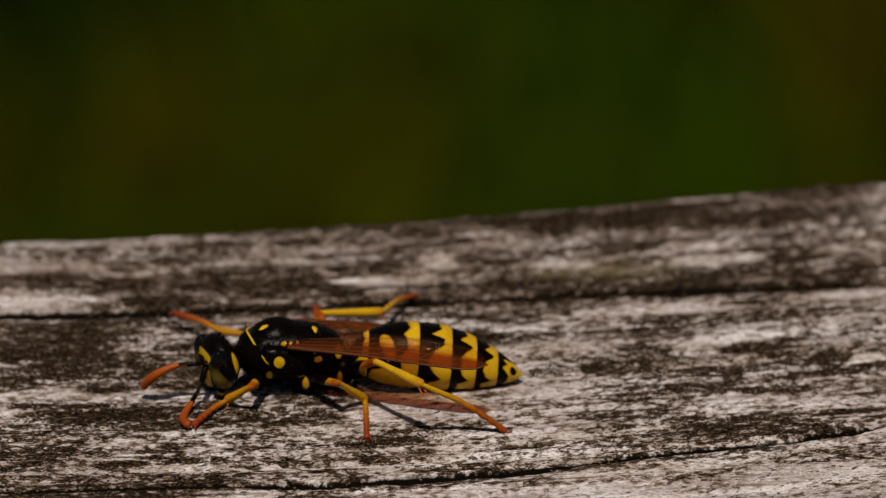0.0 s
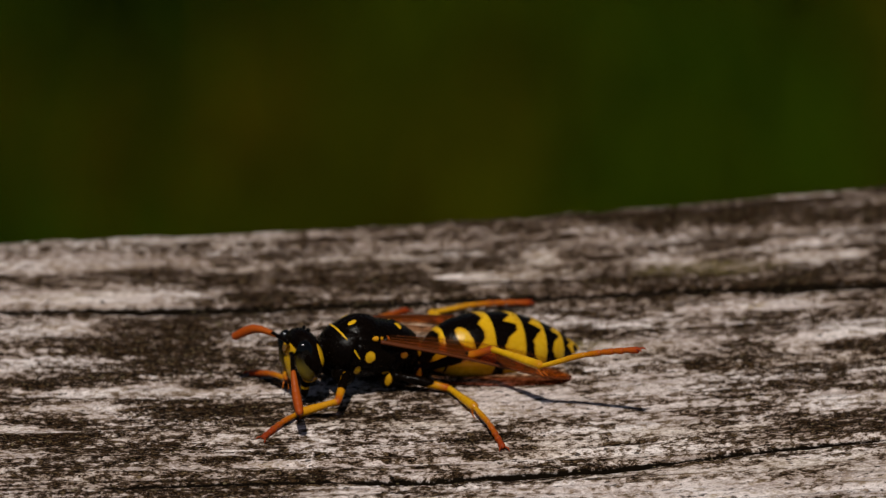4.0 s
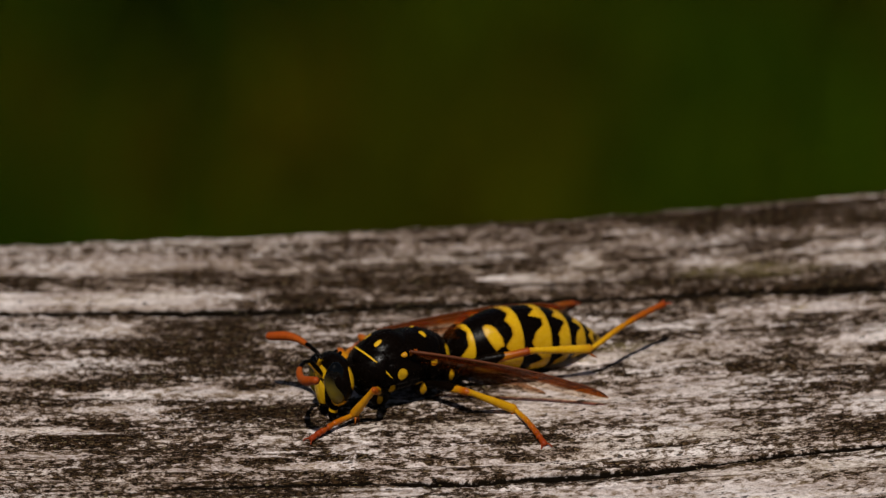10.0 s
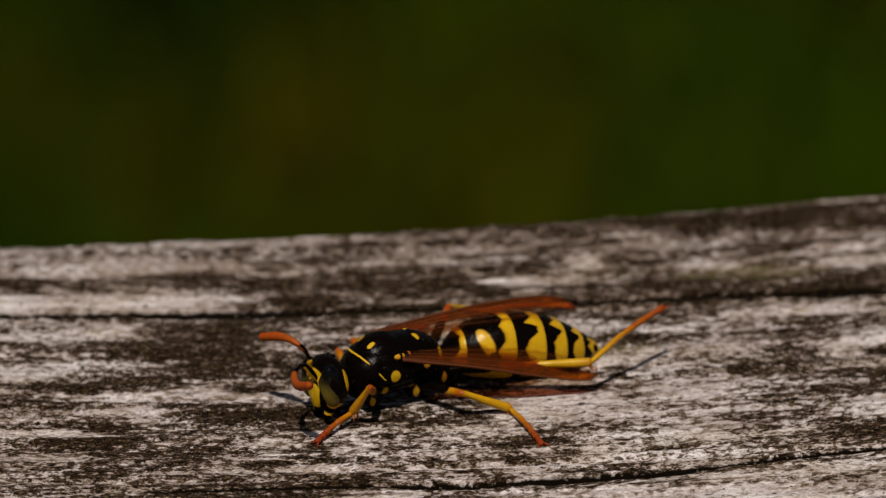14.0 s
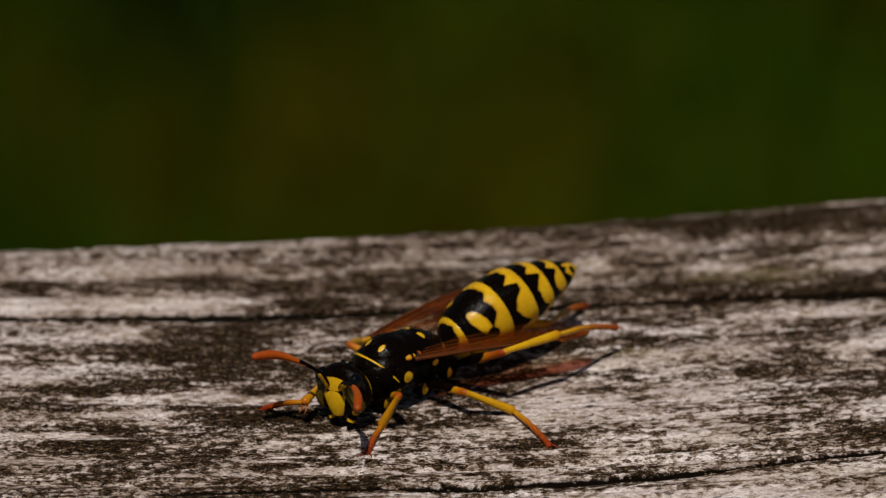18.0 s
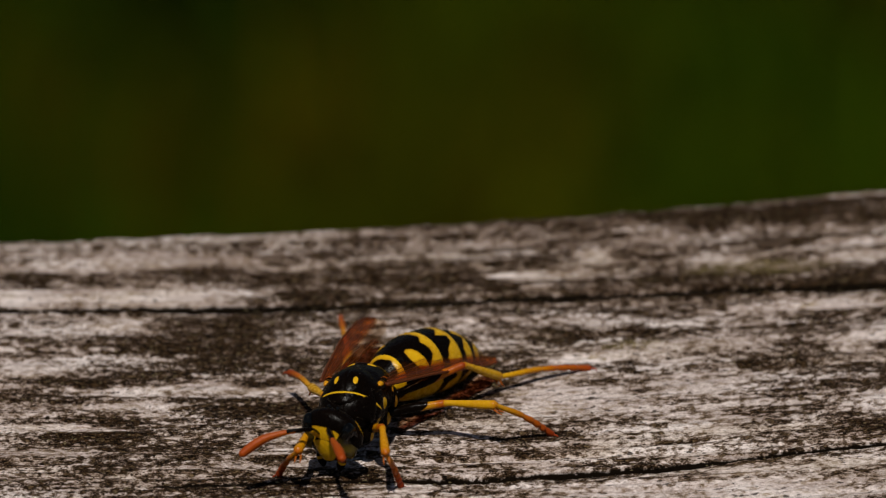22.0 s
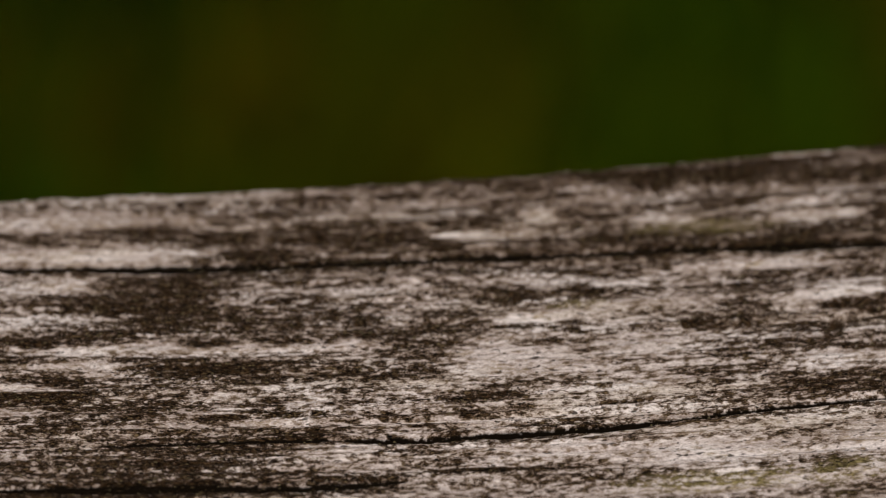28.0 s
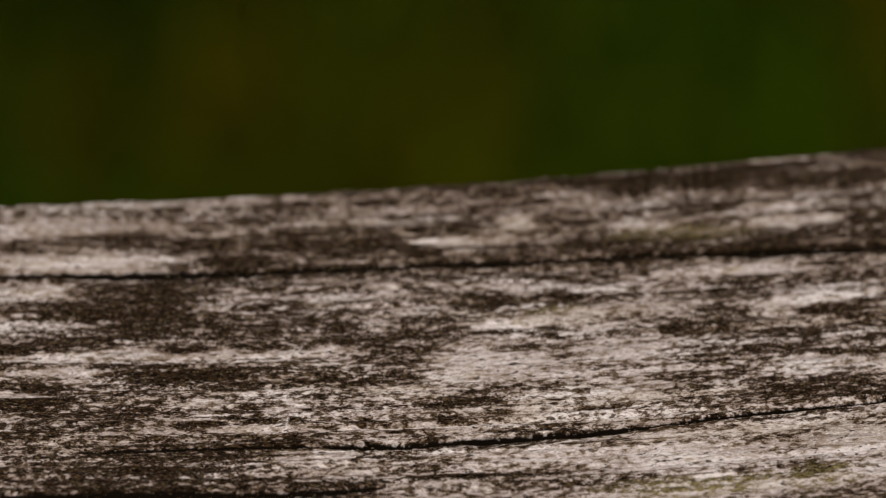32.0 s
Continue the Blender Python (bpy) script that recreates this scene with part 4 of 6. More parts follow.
def wing_sheet(length, widths, camber, fold):
    """A pleated membrane that runs back along -X; widths (s, front edge, hind edge) in mm."""
    s = np.linspace(0, 1, 70)
    w = smooth_curve(s, widths)
    c = np.linspace(0, 1, 22)
    top = np.zeros((len(s), len(c), 3))
    for i in range(len(s)):
        y = w[i, 0] + (w[i, 1] - w[i, 0]) * c
        top[i, :, 0] = -length * s[i]
        top[i, :, 1] = y
        top[i, :, 2] = camber * np.sin(np.pi * s[i]) + fold * (np.abs(((c * 3.2) % 1) - 0.5) - 0.25) * min(1, 4 * s[i] * (1.1 - s[i]))
    bottom = top - np.array([0, 0, 0.025])
    m, n = top.shape[:2]
    idx = np.arange(m * n).reshape(m, n)
    low = idx + m * n
    quads = [np.stack([idx[:-1, :-1], idx[:-1, 1:], idx[1:, 1:], idx[1:, :-1]], -1).reshape(-1, 4),
             np.stack([low[:-1, :-1], low[1:, :-1], low[1:, 1:], low[:-1, 1:]], -1).reshape(-1, 4)]
    rim = np.concatenate([idx[0], idx[1:, -1], idx[-1, -2::-1], idx[-2:0:-1, 0]])
    nxt = np.roll(rim, -1)
    quads.append(np.stack([rim, rim + m * n, nxt + m * n, nxt], -1))
    thin = np.tile(np.tile(np.clip((c - 0.42) / 0.22, 0, 1), m), 2)
    return np.concatenate([top.reshape(-1, 3), bottom.reshape(-1, 3)]) * MM, np.concatenate(quads), top, thin


def vein(points, radius):
    p = np.asarray(points)
    t = np.gradient(p, axis=0)
    t /= np.linalg.norm(t, axis=1)[:, None] + 1e-9
    side = np.cross(t, [0, 0, 1.0])
    side /= np.linalg.norm(side, axis=1)[:, None] + 1e-9
    up = np.cross(side, t)
    a = np.linspace(0, 2 * np.pi, 8, endpoint=False)
    r = radius * np.linspace(1.0, 0.45, len(p))
    rings = [p[i] + r[i] * (np.cos(a)[:, None] * side[i] + np.sin(a)[:, None] * up[i]) for i in range(len(p))]
    v, f = loft(rings)
    return v * MM, f


def build_wing(wasp, s):
    v, f, top, thin = wing_sheet(WING_LENGTH, [(0, 0.30, -0.30), (0.1, 0.37, -0.46), (0.35, 0.48, -0.78), (0.65, 0.62, -1.12), (0.85, 0.58, -1.02), (0.95, 0.38, -0.68), (1.0, 0.04, -0.16)], 0.2, 0.07)
    flip = np.array([1, s, 1])
    wing = part("forewing", mesh("forewing", v * flip, f[:, ::s], WING, clear=thin), wasp, "folded translucent amber wing")
    for col, i0, i1, r in ((0, 0, 69, 0.085), (4, 0, 60, 0.030), (9, 2, 64, 0.020), (14, 4, 58, 0.016), (19, 6, 62, 0.014)):
        vv, ff = vein(top[i0:i1, col] * flip, r)
        part("vein", mesh("vein", vv, ff, VEIN), wing)
    for i, c0, c1 in ((18, 4, 14), (30, 0, 9), (38, 9, 19), (46, 4, 14), (54, 0, 9)):
        vv, ff = vein(np.array([top[i + (c - c0) // 2, c] for c in range(c0, c1 + 1)]) * flip, 0.02)
        part("cross_vein", mesh("cross_vein", vv, ff, VEIN), wing)
    v, f, top, thin = wing_sheet(6.4, [(0, 0.05, -0.10), (0.2, 0.25, -0.35), (0.6, 0.40, -0.75), (0.85, 0.30, -0.58), (0.96, 0.16, -0.34), (1.0, 0.0, -0.1)], 0.10, 0.16)
    part("hindwing", mesh("hindwing", v * flip, f[:, ::s], WING, clear=0.6 + 0.4 * thin), wing, "smaller clear hind wing", pose(-0.55 * MM, -s * 0.30 * MM, -0.16 * MM, 0, 0, s * 5))
    return wing


def build_leg(wasp, kind, s):
    l1, l2, l3 = SPANS[kind]
    big = {"front": 0.95, "middle": 1.0, "hind": 1.12}[kind]
    keys = [(0, 0.17, 0), (0.22, 0.23, 0.0), (0.5, 0.19, 0), (l1 * 0.45, 0.24 * big, 0.03), (l1 * 0.8, 0.19, 0), (l1 - 0.05, 0.185, 0), (l1 + 0.14, 0.09, 0)]
    v, f, u = limb(keys, 18)
    start, warm = {"front": (0.55, 0.32), "middle": (0.66, 0.26), "hind": (0.62, 0.50)}[kind]
    # the pale end reaches further back on the underside
    edge = start - 0.5 * np.clip(-v[:, 2] / MM, -0.1, 0.25)
    leg = part(kind + "_leg", mesh("femur", v, f, CUTICLE, mark=np.clip(0.5 + (u - edge) * 5, 0, 1), tint=np.clip(warm + 0.45 * np.clip((u - 0.72) / 0.25, 0, 1), 0, 1)), wasp, "leg, black at its root, then amber and yellow")
    v, f, u = limb([(-0.12, 0.08, 0), (0.04, 0.17, 0), (l2 * 0.12, 0.150, 0.02), (l2 * 0.75, 0.215, 0), (l2 - 0.08, 0.225, 0), (l2 + 0.1, 0.11, 0)], 18)
    spur = [vein(np.array([(l2 - 0.1, y, -0.18), (l2 + 0.12, y * 1.3, -0.34), (l2 + 0.32, y * 1.4, -0.42)]), 0.05) for y in (0.10, -0.10)]
    v2, f2 = fuse((v, f), *spur)
    tint = np.concatenate([np.clip({"front": 0.30, "middle": 0.14, "hind": 0.06}[kind] + 0.5 * np.clip(0.12 - u, 0, 1) * 6 + 0.45 * np.clip(u - 0.85, 0, 1) * 4, 0, 1), np.full(len(v2) - len(v), 0.6)])
    part("tibia", mesh("tibia", v2, f2, CUTICLE, mark=np.ones(len(v2)), tint=tint), leg, "yellow shank")
    cuts = [0.0, 0.46, 0.62, 0.75, 0.85, 1.0]
    pieces, tints = [], []
    droop = lambda q: 0.14 * math.sin(math.pi * q) * l3 / 4
    for c0, c1 in zip(cuts[:-1], cuts[1:]):
        a, b = c0 * l3, c1 * l3
        v, f, u = limb([(a - 0.05, 0.085, droop(c0)), (a + 0.03, 0.112, droop(c0)), (b - 0.12, 0.140 + 0.03 * c0, droop(c1)), (b - 0.01, 0.132 + 0.02 * c0, droop(c1)), (b + 0.05, 0.05, droop(c1))], 14, 12)
        pieces.append((v, f))
        tints.append(np.clip({"front": 0.34, "middle": 0.20, "hind": 0.10}[kind] + 0.85 * (c0 + (c1 - c0) * u) ** 1.3 + 0.25 * np.clip(u - 0.8, 0, 1) * 5 * (c0 > 0), 0, 1))
    for y in (0.09, -0.09):
        v, f = vein(np.array([(l3 - 0.05, y, 0.02), (l3 + 0.16, y * 2.4, 0.03), (l3 + 0.26, y * 2.9, -0.08)]), 0.055)
        pieces.append((v, f))
        tints.append(np.ones(len(v)))
    v, f = fuse(*pieces)
    part("tarsus", mesh("tarsus", v, f, CUTICLE, mark=np.ones(len(v)), tint=np.concatenate(tints)), leg, "jointed orange foot with claws")
    return leg


def build_feeler(wasp, s):
    v, f, u = limb([(-0.05, 0.06, 0), (0.05, 0.13, 0), (0.5, 0.15, 0.02), (0.95, 0.14, 0), (1.05, 0.07, 0)], 14)
    feeler = part("antenna", mesh("scape", v, f, CUTICLE, mark=np.clip(0.45 - 5 * v[:, 2] / MM, 0, 1), tint=np.full(len(v), 0.15)), wasp, "orange antenna with a dark root")
    for k in range(RINGLETS):
        r0, r1 = smooth_curve([k / RINGLETS, (k + 0.9) / RINGLETS], [(0, 0.09), (0.25, 0.115), (0.5, 0.17), (0.78, 0.225), (1.0, 0.19)])[:, 0]
        end = 0.5 if k == RINGLETS - 1 else 0.8
        v, f, u = limb([(-0.10, r0 * 0.8, 0), (0, r0 * 0.98, 0), (RINGLET * 0.5, (r0 + r1) / 2, 0), (RINGLET - 0.02, r1, 0), (RINGLET + 0.09, r1 * end, 0)], 16, 12)
        part("flagellum", mesh("flagellum", v, f, CUTICLE, mark=np.clip((0.10 if k < 2 else 0.55) - 4 * v[:, 2] / MM, 0, 1) if k < 0.3 * RINGLETS else np.ones(len(v)), tint=np.full(len(v), 0.74 + 0.18 * k / RINGLETS)), feeler)
    return feeler


wasp = tagged(new("paper_wasp"), "black and yellow wasp with amber wings on weathered wood", "wasp")
build_thorax(wasp)
head = build_head(wasp)
abdomen = build_abdomen(wasp)
wings = {s: build_wing(wasp, s) for s in (1, -1)}
feelers = {s: build_feeler(wasp, s) for s in (1, -1)}
legs = {(kind, s): build_leg(wasp, kind, s) for kind in HIPS for s in (1, -1)}


# ---- what moves ----
STEPS = np.round(np.arange(0, 32.01, 0.1), 1)


def track(rows):
    """Smooth values at every step, held before the first row and after the last."""
    return smooth_curve(STEPS, rows)


def aim(a, b):
    """A pose at a (mm) whose +X points to b, with +Z as upright as it can be."""
    x = Vector(b) - Vector(a)
    x.normalize()
    y = Vector((0, 0, 1)).cross(x)
    if y.length < 0.05:
        y = Vector((0, 1, 0))
    y.normalize()
    z = x.cross(y)
    m = Matrix((x, y, z)).transposed().to_4x4()
    m.translation = Vector(a) * MM
    return m


def mm_pose(p, rx=0, ry=0, rz=0):
    return pose(p[0] * MM, p[1] * MM, p[2] * MM, rx, ry, rz)


def chain(thing, joints, spans):
    """Aim a part and its sub-parts from joint to joint; joints[i] are the points of step i in the wasp's space."""
    order = {"tibia": 1, "tarsus": 2}
    subs = [o for o in thing.children if o.name.split(".")[0] in ("tibia", "tarsus", "flagellum")]
    subs.sort(key=lambda o: (order.get(o.name.split(".")[0], 0), o.name))
    rows = [[] for _ in range(len(subs) + 1)]
    for t, pts in zip(STEPS, joints):
        at = Vector(pts[0])
        root = None
        for i, length in enumerate(spans):
            m = aim(at, pts[i + 1])
            if i == 0:
                root = m.inverted()
                rows[0].append((t, m))
            else:
                rows[i].append((t, root @ m))
            at = at + (Vector(pts[i + 1]) - at).normalized() * length
    for ob, r in zip([thing] + subs, rows):
        walk(ob, r)


def bow(pts):
    """Even points on a smooth curve from the second of five joints to the last."""
    p = [np.asarray(q, dtype=float) for q in pts]
    p.append(2 * p[-1] - p[-2])
    line = []
    for i in range(1, 4):
        a, b, c, d = p[i - 1], p[i], p[i + 1], p[i + 2]
        for q in np.linspace(0, 1, 12, endpoint=i == 3):
            line.append(0.5 * (2 * b + (c - a) * q + (2 * a - 5 * b + 4 * c - d) * q * q + (3 * b - a - 3 * c + d) * q ** 3))
    line = np.array(line)
    run = np.concatenate([[0], np.cumsum(np.linalg.norm(np.diff(line, axis=0), axis=1))])
    at = np.linspace(0, run[-1], RINGLETS + 1)
    return [np.array([np.interp(x, run, line[:, j]) for j in range(3)]) for x in at]


def stepping(kind, s, t, place):
    """Joints in the world while the wasp walks: a foot stands, then swings to its next foothold. place(t) is the body's pose in mm."""
    period, shift = 0.32, 0.0 if (kind == "middle") == (s > 0) else 0.16
    k = math.floor((t + shift) / period)
    f = (t + shift) / period - k
    knee, ankle, foot = (np.array(q) * (1, s, 1) for q in STANCE[kind])

    def hold(j):
        m = place((j + 0.62) * period - shift)
        w = m @ Vector(foot)
        return np.array((w.x, w.y, 0.1))
    g = min(1.0, f / 0.38)
    g = g * g * (3 - 2 * g)
    w = hold(k - 1) * (1 - g) + hold(k) * g + np.array((0, 0, 1.3 * math.sin(math.pi * min(1, f / 0.38))))
    m = place(t)
    b = np.array(m.inverted() @ Vector(w))
    d = b - foot
    return [np.array(m @ Vector(knee + 0.25 * d)), np.array(m @ Vector(ankle + 0.6 * d)), w]


def motions():
    body = track([
        (0, -0.05, -15.37, -0.01, 4.3, -0.3, 185.0), (0.5, -0.18, -15.30, -0.00, 4.3, -1.0, 186.4), (1.5, -0.48, -15.37, -0.00, 5.8, -6.2, 195.5),
        (2, -1.36, -15.57, 0.00, 2.2, -9.4, 202.6), (2.5, -1.21, -15.95, -0.00, 5.9, -7.3, 202.6), (3, -1.47, -15.92, 0.01, 4.8, -8.0, 200.8),
        (3.5, -1.43, -15.88, -0.00, 5.6, -9.7, 204.6), (4, -1.49, -15.64, 0.00, 5.5, -10.6, 203.8), (4.5, -1.51, -15.96, -0.00, 4.7, -8.7, 205.2),
        (6.5, -1.56, -16.08, 0.00, 0.4, 4.6, 208.3), (7, -2.34, -16.99, -0.00, 2.5, -6.9, 220.3), (8, -1.78, -16.29, -0.00, 1.5, 2.4, 212.4),
        (9, -1.82, -16.24, -0.00, 1.1, 2.3, 213.0), (10, -1.83, -16.40, -0.00, 1.7, 1.5, 211.2), (11, -1.83, -16.30, -0.00, 0.3, 2.6, 211.8),
        (12, -1.95, -16.45, 0.00, 2.0, 1.6, 211.8), (13, -1.90, -16.18, 0.00, 1.6, 3.0, 211.0), (13.5, -2.06, -16.45, 0.00, 1.9, 1.5, 211.5),
        (14, -2.20, -16.36, 0.00, 1.8, 1.3, 211.7), (14.5, -2.18, -16.31, -0.00, 1.9, 1.6, 212.3), (16.5, -2.23, -16.61, 0.00, 1.5, 0.4, 211.4),
        (17, -2.19, -16.33, -0.00, 1.1, 3.0, 208.6), (17.5, -2.21, -15.94, 0.00, 0.6, 3.3, 215.5), (18, -2.29, -16.01, 0.00, 0.7, 2.7, 221.5),
        (18.5, -2.27, -16.08, 0.00, 0.2, 3.0, 221.3), (19, -2.06, -16.17, 0.00, 2.9, 4.0, 221.7), (19.5, -2.37, -16.51, 0.00, 0.7, 2.0, 228.5),
        (20, -2.67, -18.05, 0.25, 7.1, -0.9, 243.2), (20.5, -3.13, -19.89, 0.50, 10.3, -5.9, 254.0), (21, -3.30, -20.61, 0.50, 7.2, -5.6, 250.9),
        (21.5, -3.84, -21.35, 0.50, 10.2, -4.1, 255.2), (22, -4.22, -21.94, 0.50, 7.4, -4.7, 254.0), (22.5, -4.08, -22.67, 0.50, 8.1, -4.9, 254.6),
        (23, -4.40, -22.84, 0.50, 5.5, -5.5, 257.0), (23.5, -3.98, -22.75, 0.50, 8.0, -5.2, 261.7), (24, -3.67, -22.77, 0.51, 9.9, -5.0, 260.7),
        (24.5, -3.39, -23.66, 0.50, 5.3, -6.3, 274.8), (24.7, -2.88, -23.32, 0.50, 3.2, -5.4, 280.3), (25, -1.52, -23.83, 0.50, 5.2, -7.4, 296.3),
        (25.3, -0.96, -23.23, 0.32, 4.9, -4.0, 303.3), (25.5, 0.31, -22.44, 0.20, 2.9, -2.5, 319.1), (26, 6, -23.2, 0, 1, 0, 334),
        (26.5, 16, -22.8, 0, 0, 0, 348), (27, 29, -21, 0, 0, 0, 356), (27.4, 41, -18.8, 0, 0, 0, 361), (28, 58, -15.5, 0, 0, 0, 367),
        (28.6, 70, -13, 0, 0, 0, 368), (32, 70, -13, 0, 0, 0, 368)])
    poses = [Matrix.LocRotScale(Vector(r[:3]), Euler([radians(a) for a in r[3:]]), None) for r in body]

    def place(t):
        i = int(np.clip(round(t * 10), 0, len(poses) - 1))
        return poses[i]
    walk(wasp, [(t, mm_pose(r[:3], *r[3:])) for t, r in zip(STEPS, body)])

    nod = track([
        (0, -3, 12, 19), (0.5, 2, 12, 34), (1, 5, 5, 29), (1.5, 11, 13, 24), (2, 8, 24, 10), (2.5, 8, 15, 17), (3, 5, 19, 11), (3.5, 10, 19, 13),
        (4, 3, 16, 3), (4.5, 7, 8, 11), (6.5, 14, -5, -3), (7, 13, 6, -10), (8, 10, -3, -5), (9, 10, -3, -8), (10, 9, -2, -4), (11, 10, -3, -3),
        (12, 9, -3, -4), (13, 10, -4, -5), (14, 9, -1, -1), (16.5, 11, -2, -4), (17, 11, -4, 3), (17.5, 8, -3, 11), (18, 5, -2, 12), (18.5, 5, -0, 2),
        (19, 6, -3, 12), (19.5, -1, 6, 19), (20, -10, 18, 12), (20.5, -10, 15, -0), (21, -11, 20, 10), (21.5, -13, 16, -6), (22, -12, 20, -13),
        (22.5, -18, 7, -11), (23, -14, 25, 10), (23.5, -12, 25, 16), (24, -11, 28, 16), (24.5, 6, 13, 47), (24.7, 2, 12, 42), (25, -6, 4, 26),
        (25.3, -11, 3, 25), (25.5, -8, -6, 14), (26.2, 0, 6, 4)])
    head_poses = [mm_pose(NECK, *r) for r in nod]
    walk(head, list(zip(STEPS, head_poses)))

    walk(abdomen, [(t, mm_pose(WAIST, 0, *r)) for t, r in zip(STEPS, track([
        (0, -5.0, -3.0), (0.5, -4.2, -3.5), (1, 5.1, -8.1), (1.5, 1.1, -2.9), (2, 2.7, -5.1), (2.5, 6.0, -2.5), (3, 2.4, 7.6), (3.5, 14.1, 1.0),
        (4, 4.1, -2.9), (4.5, 15.7, 2.7), (6.5, -12.1, -1.1), (7, 19.7, -16.1), (7.5, 6.4, -11.8), (8, 6.9, 4.6), (8.5, -1.6, -2.5), (9, 6.9, 5.8),
        (9.5, 3.6, 5.0), (10, -7.2, -2.3), (10.5, 11.0, 6.6), (11, 6.2, 6.9), (11.5, -8.3, -3.7), (12, -7.4, -5.4), (12.5, 14.3, 9.0), (13, 7.1, 3.4),
        (13.5, -7.0, -5.7), (14, -7.4, -9.8), (14.5, -5.1, -13.1), (16.5, 8.3, 6.7), (17, -3.7, -3.5), (17.5, 14.2, -0.5), (18, 14.2, -4.3),
        (18.5, 3.9, -15.4), (19, -8.2, -17.8), (19.5, -9.6, -15.3), (20, -2.2, -19.8), (20.5, -7.4, -29.3), (21, -6.2, -19.8), (21.5, -8.3, -19.2),
        (22, -6.7, -19.3), (22.5, -7.5, -17.2), (23, -6.0, -17.2), (23.5, -8.6, -14.7), (24, -7.1, -6.8), (24.5, -3.5, -8.5), (24.7, -6.2, 1.5),
        (25, -4.3, 0.7), (25.3, -9.6, -1.9), (25.5, -15.9, -11.7), (26.4, -4, 0)]))])

    # wings: roll about their length; sweep outwards, raise
    roll = {1: track([(0, -22), (4, -22), (4.5, 35), (6.5, 55), (9, 58), (10, 45), (11, 20), (12, 0), (13, -8), (14, -22), (14.5, -22), (16.5, 40), (17, 55), (17.5, 55), (18, -10), (18.5, -22)])[:, 0],
            -1: track([(0, -8), (24, -8), (24.7, 20), (25, 35), (25.5, 30), (26.2, -8)])[:, 0]}
    for s, rows in ((1, [
            (0, 22, 0), (0.5, 32, 5), (1, 13, 2), (1.5, -3, -4), (2, 12, 2), (2.5, 26, 1), (3, 24, 2), (3.5, 20, 0), (4, 12, -8), (4.5, 49, -11), (6.5, 42, -13),
            (7, 43, -11), (7.5, 41, -13), (8, 37, -16), (8.5, 46, -11), (9, 38, -16), (9.5, 33, -16), (10, 31, -16), (10.5, 33, -14), (11, 28, -16),
            (11.5, 28, -16), (12, 27, -16), (12.5, 28, -17), (13, 22, -17), (13.5, 21, -16), (14, 19, -14), (14.5, 32, -1), (16.5, 22, -3), (17, 39, -13),
            (17.5, 51, -11), (18, 13, -8), (18.5, 4, -12), (19, 17, -15), (19.5, 8, -17), (20, 7, -12), (20.5, 20, -14), (21, 9, -13), (21.5, 18, -13),
            (22, 17, -13), (22.5, 16, -13), (23, 16, -10), (23.5, 14, -14), (24, 7, -13), (24.5, 10, -10), (24.7, 8, -12), (25, 11, -12), (26, 8, -2)]), (-1, [
            (0, 2, -10), (2, 2, -9), (4, 0, -3), (9, -8, -5), (12, -4, -3), (13, -1, -2), (13.5, -1, -1), (14, -13, 1), (14.5, -5, -2), (19.5, 14, -9), (20, 5, -6),
            (20.5, 2, -6), (21, 10, -4), (21.5, 1, -4), (22, 4, -2), (22.5, -3, -0), (23, -0, -5), (23.5, 1, -7), (24, 11, -9), (24.5, 12, -8), (24.7, 16, -10),
            (25, 14, -7), (25.3, 13, -10), (25.5, 8, -14), (26, 8, -2)])):
        spread = track(rows)
        walk(wings[s], [(t, mm_pose(WING_ROOT[s], 0, r[1], -s * r[0]) @ pose(0, 0, 0, tip)) for t, r, tip in zip(STEPS, spread, roll[s])])

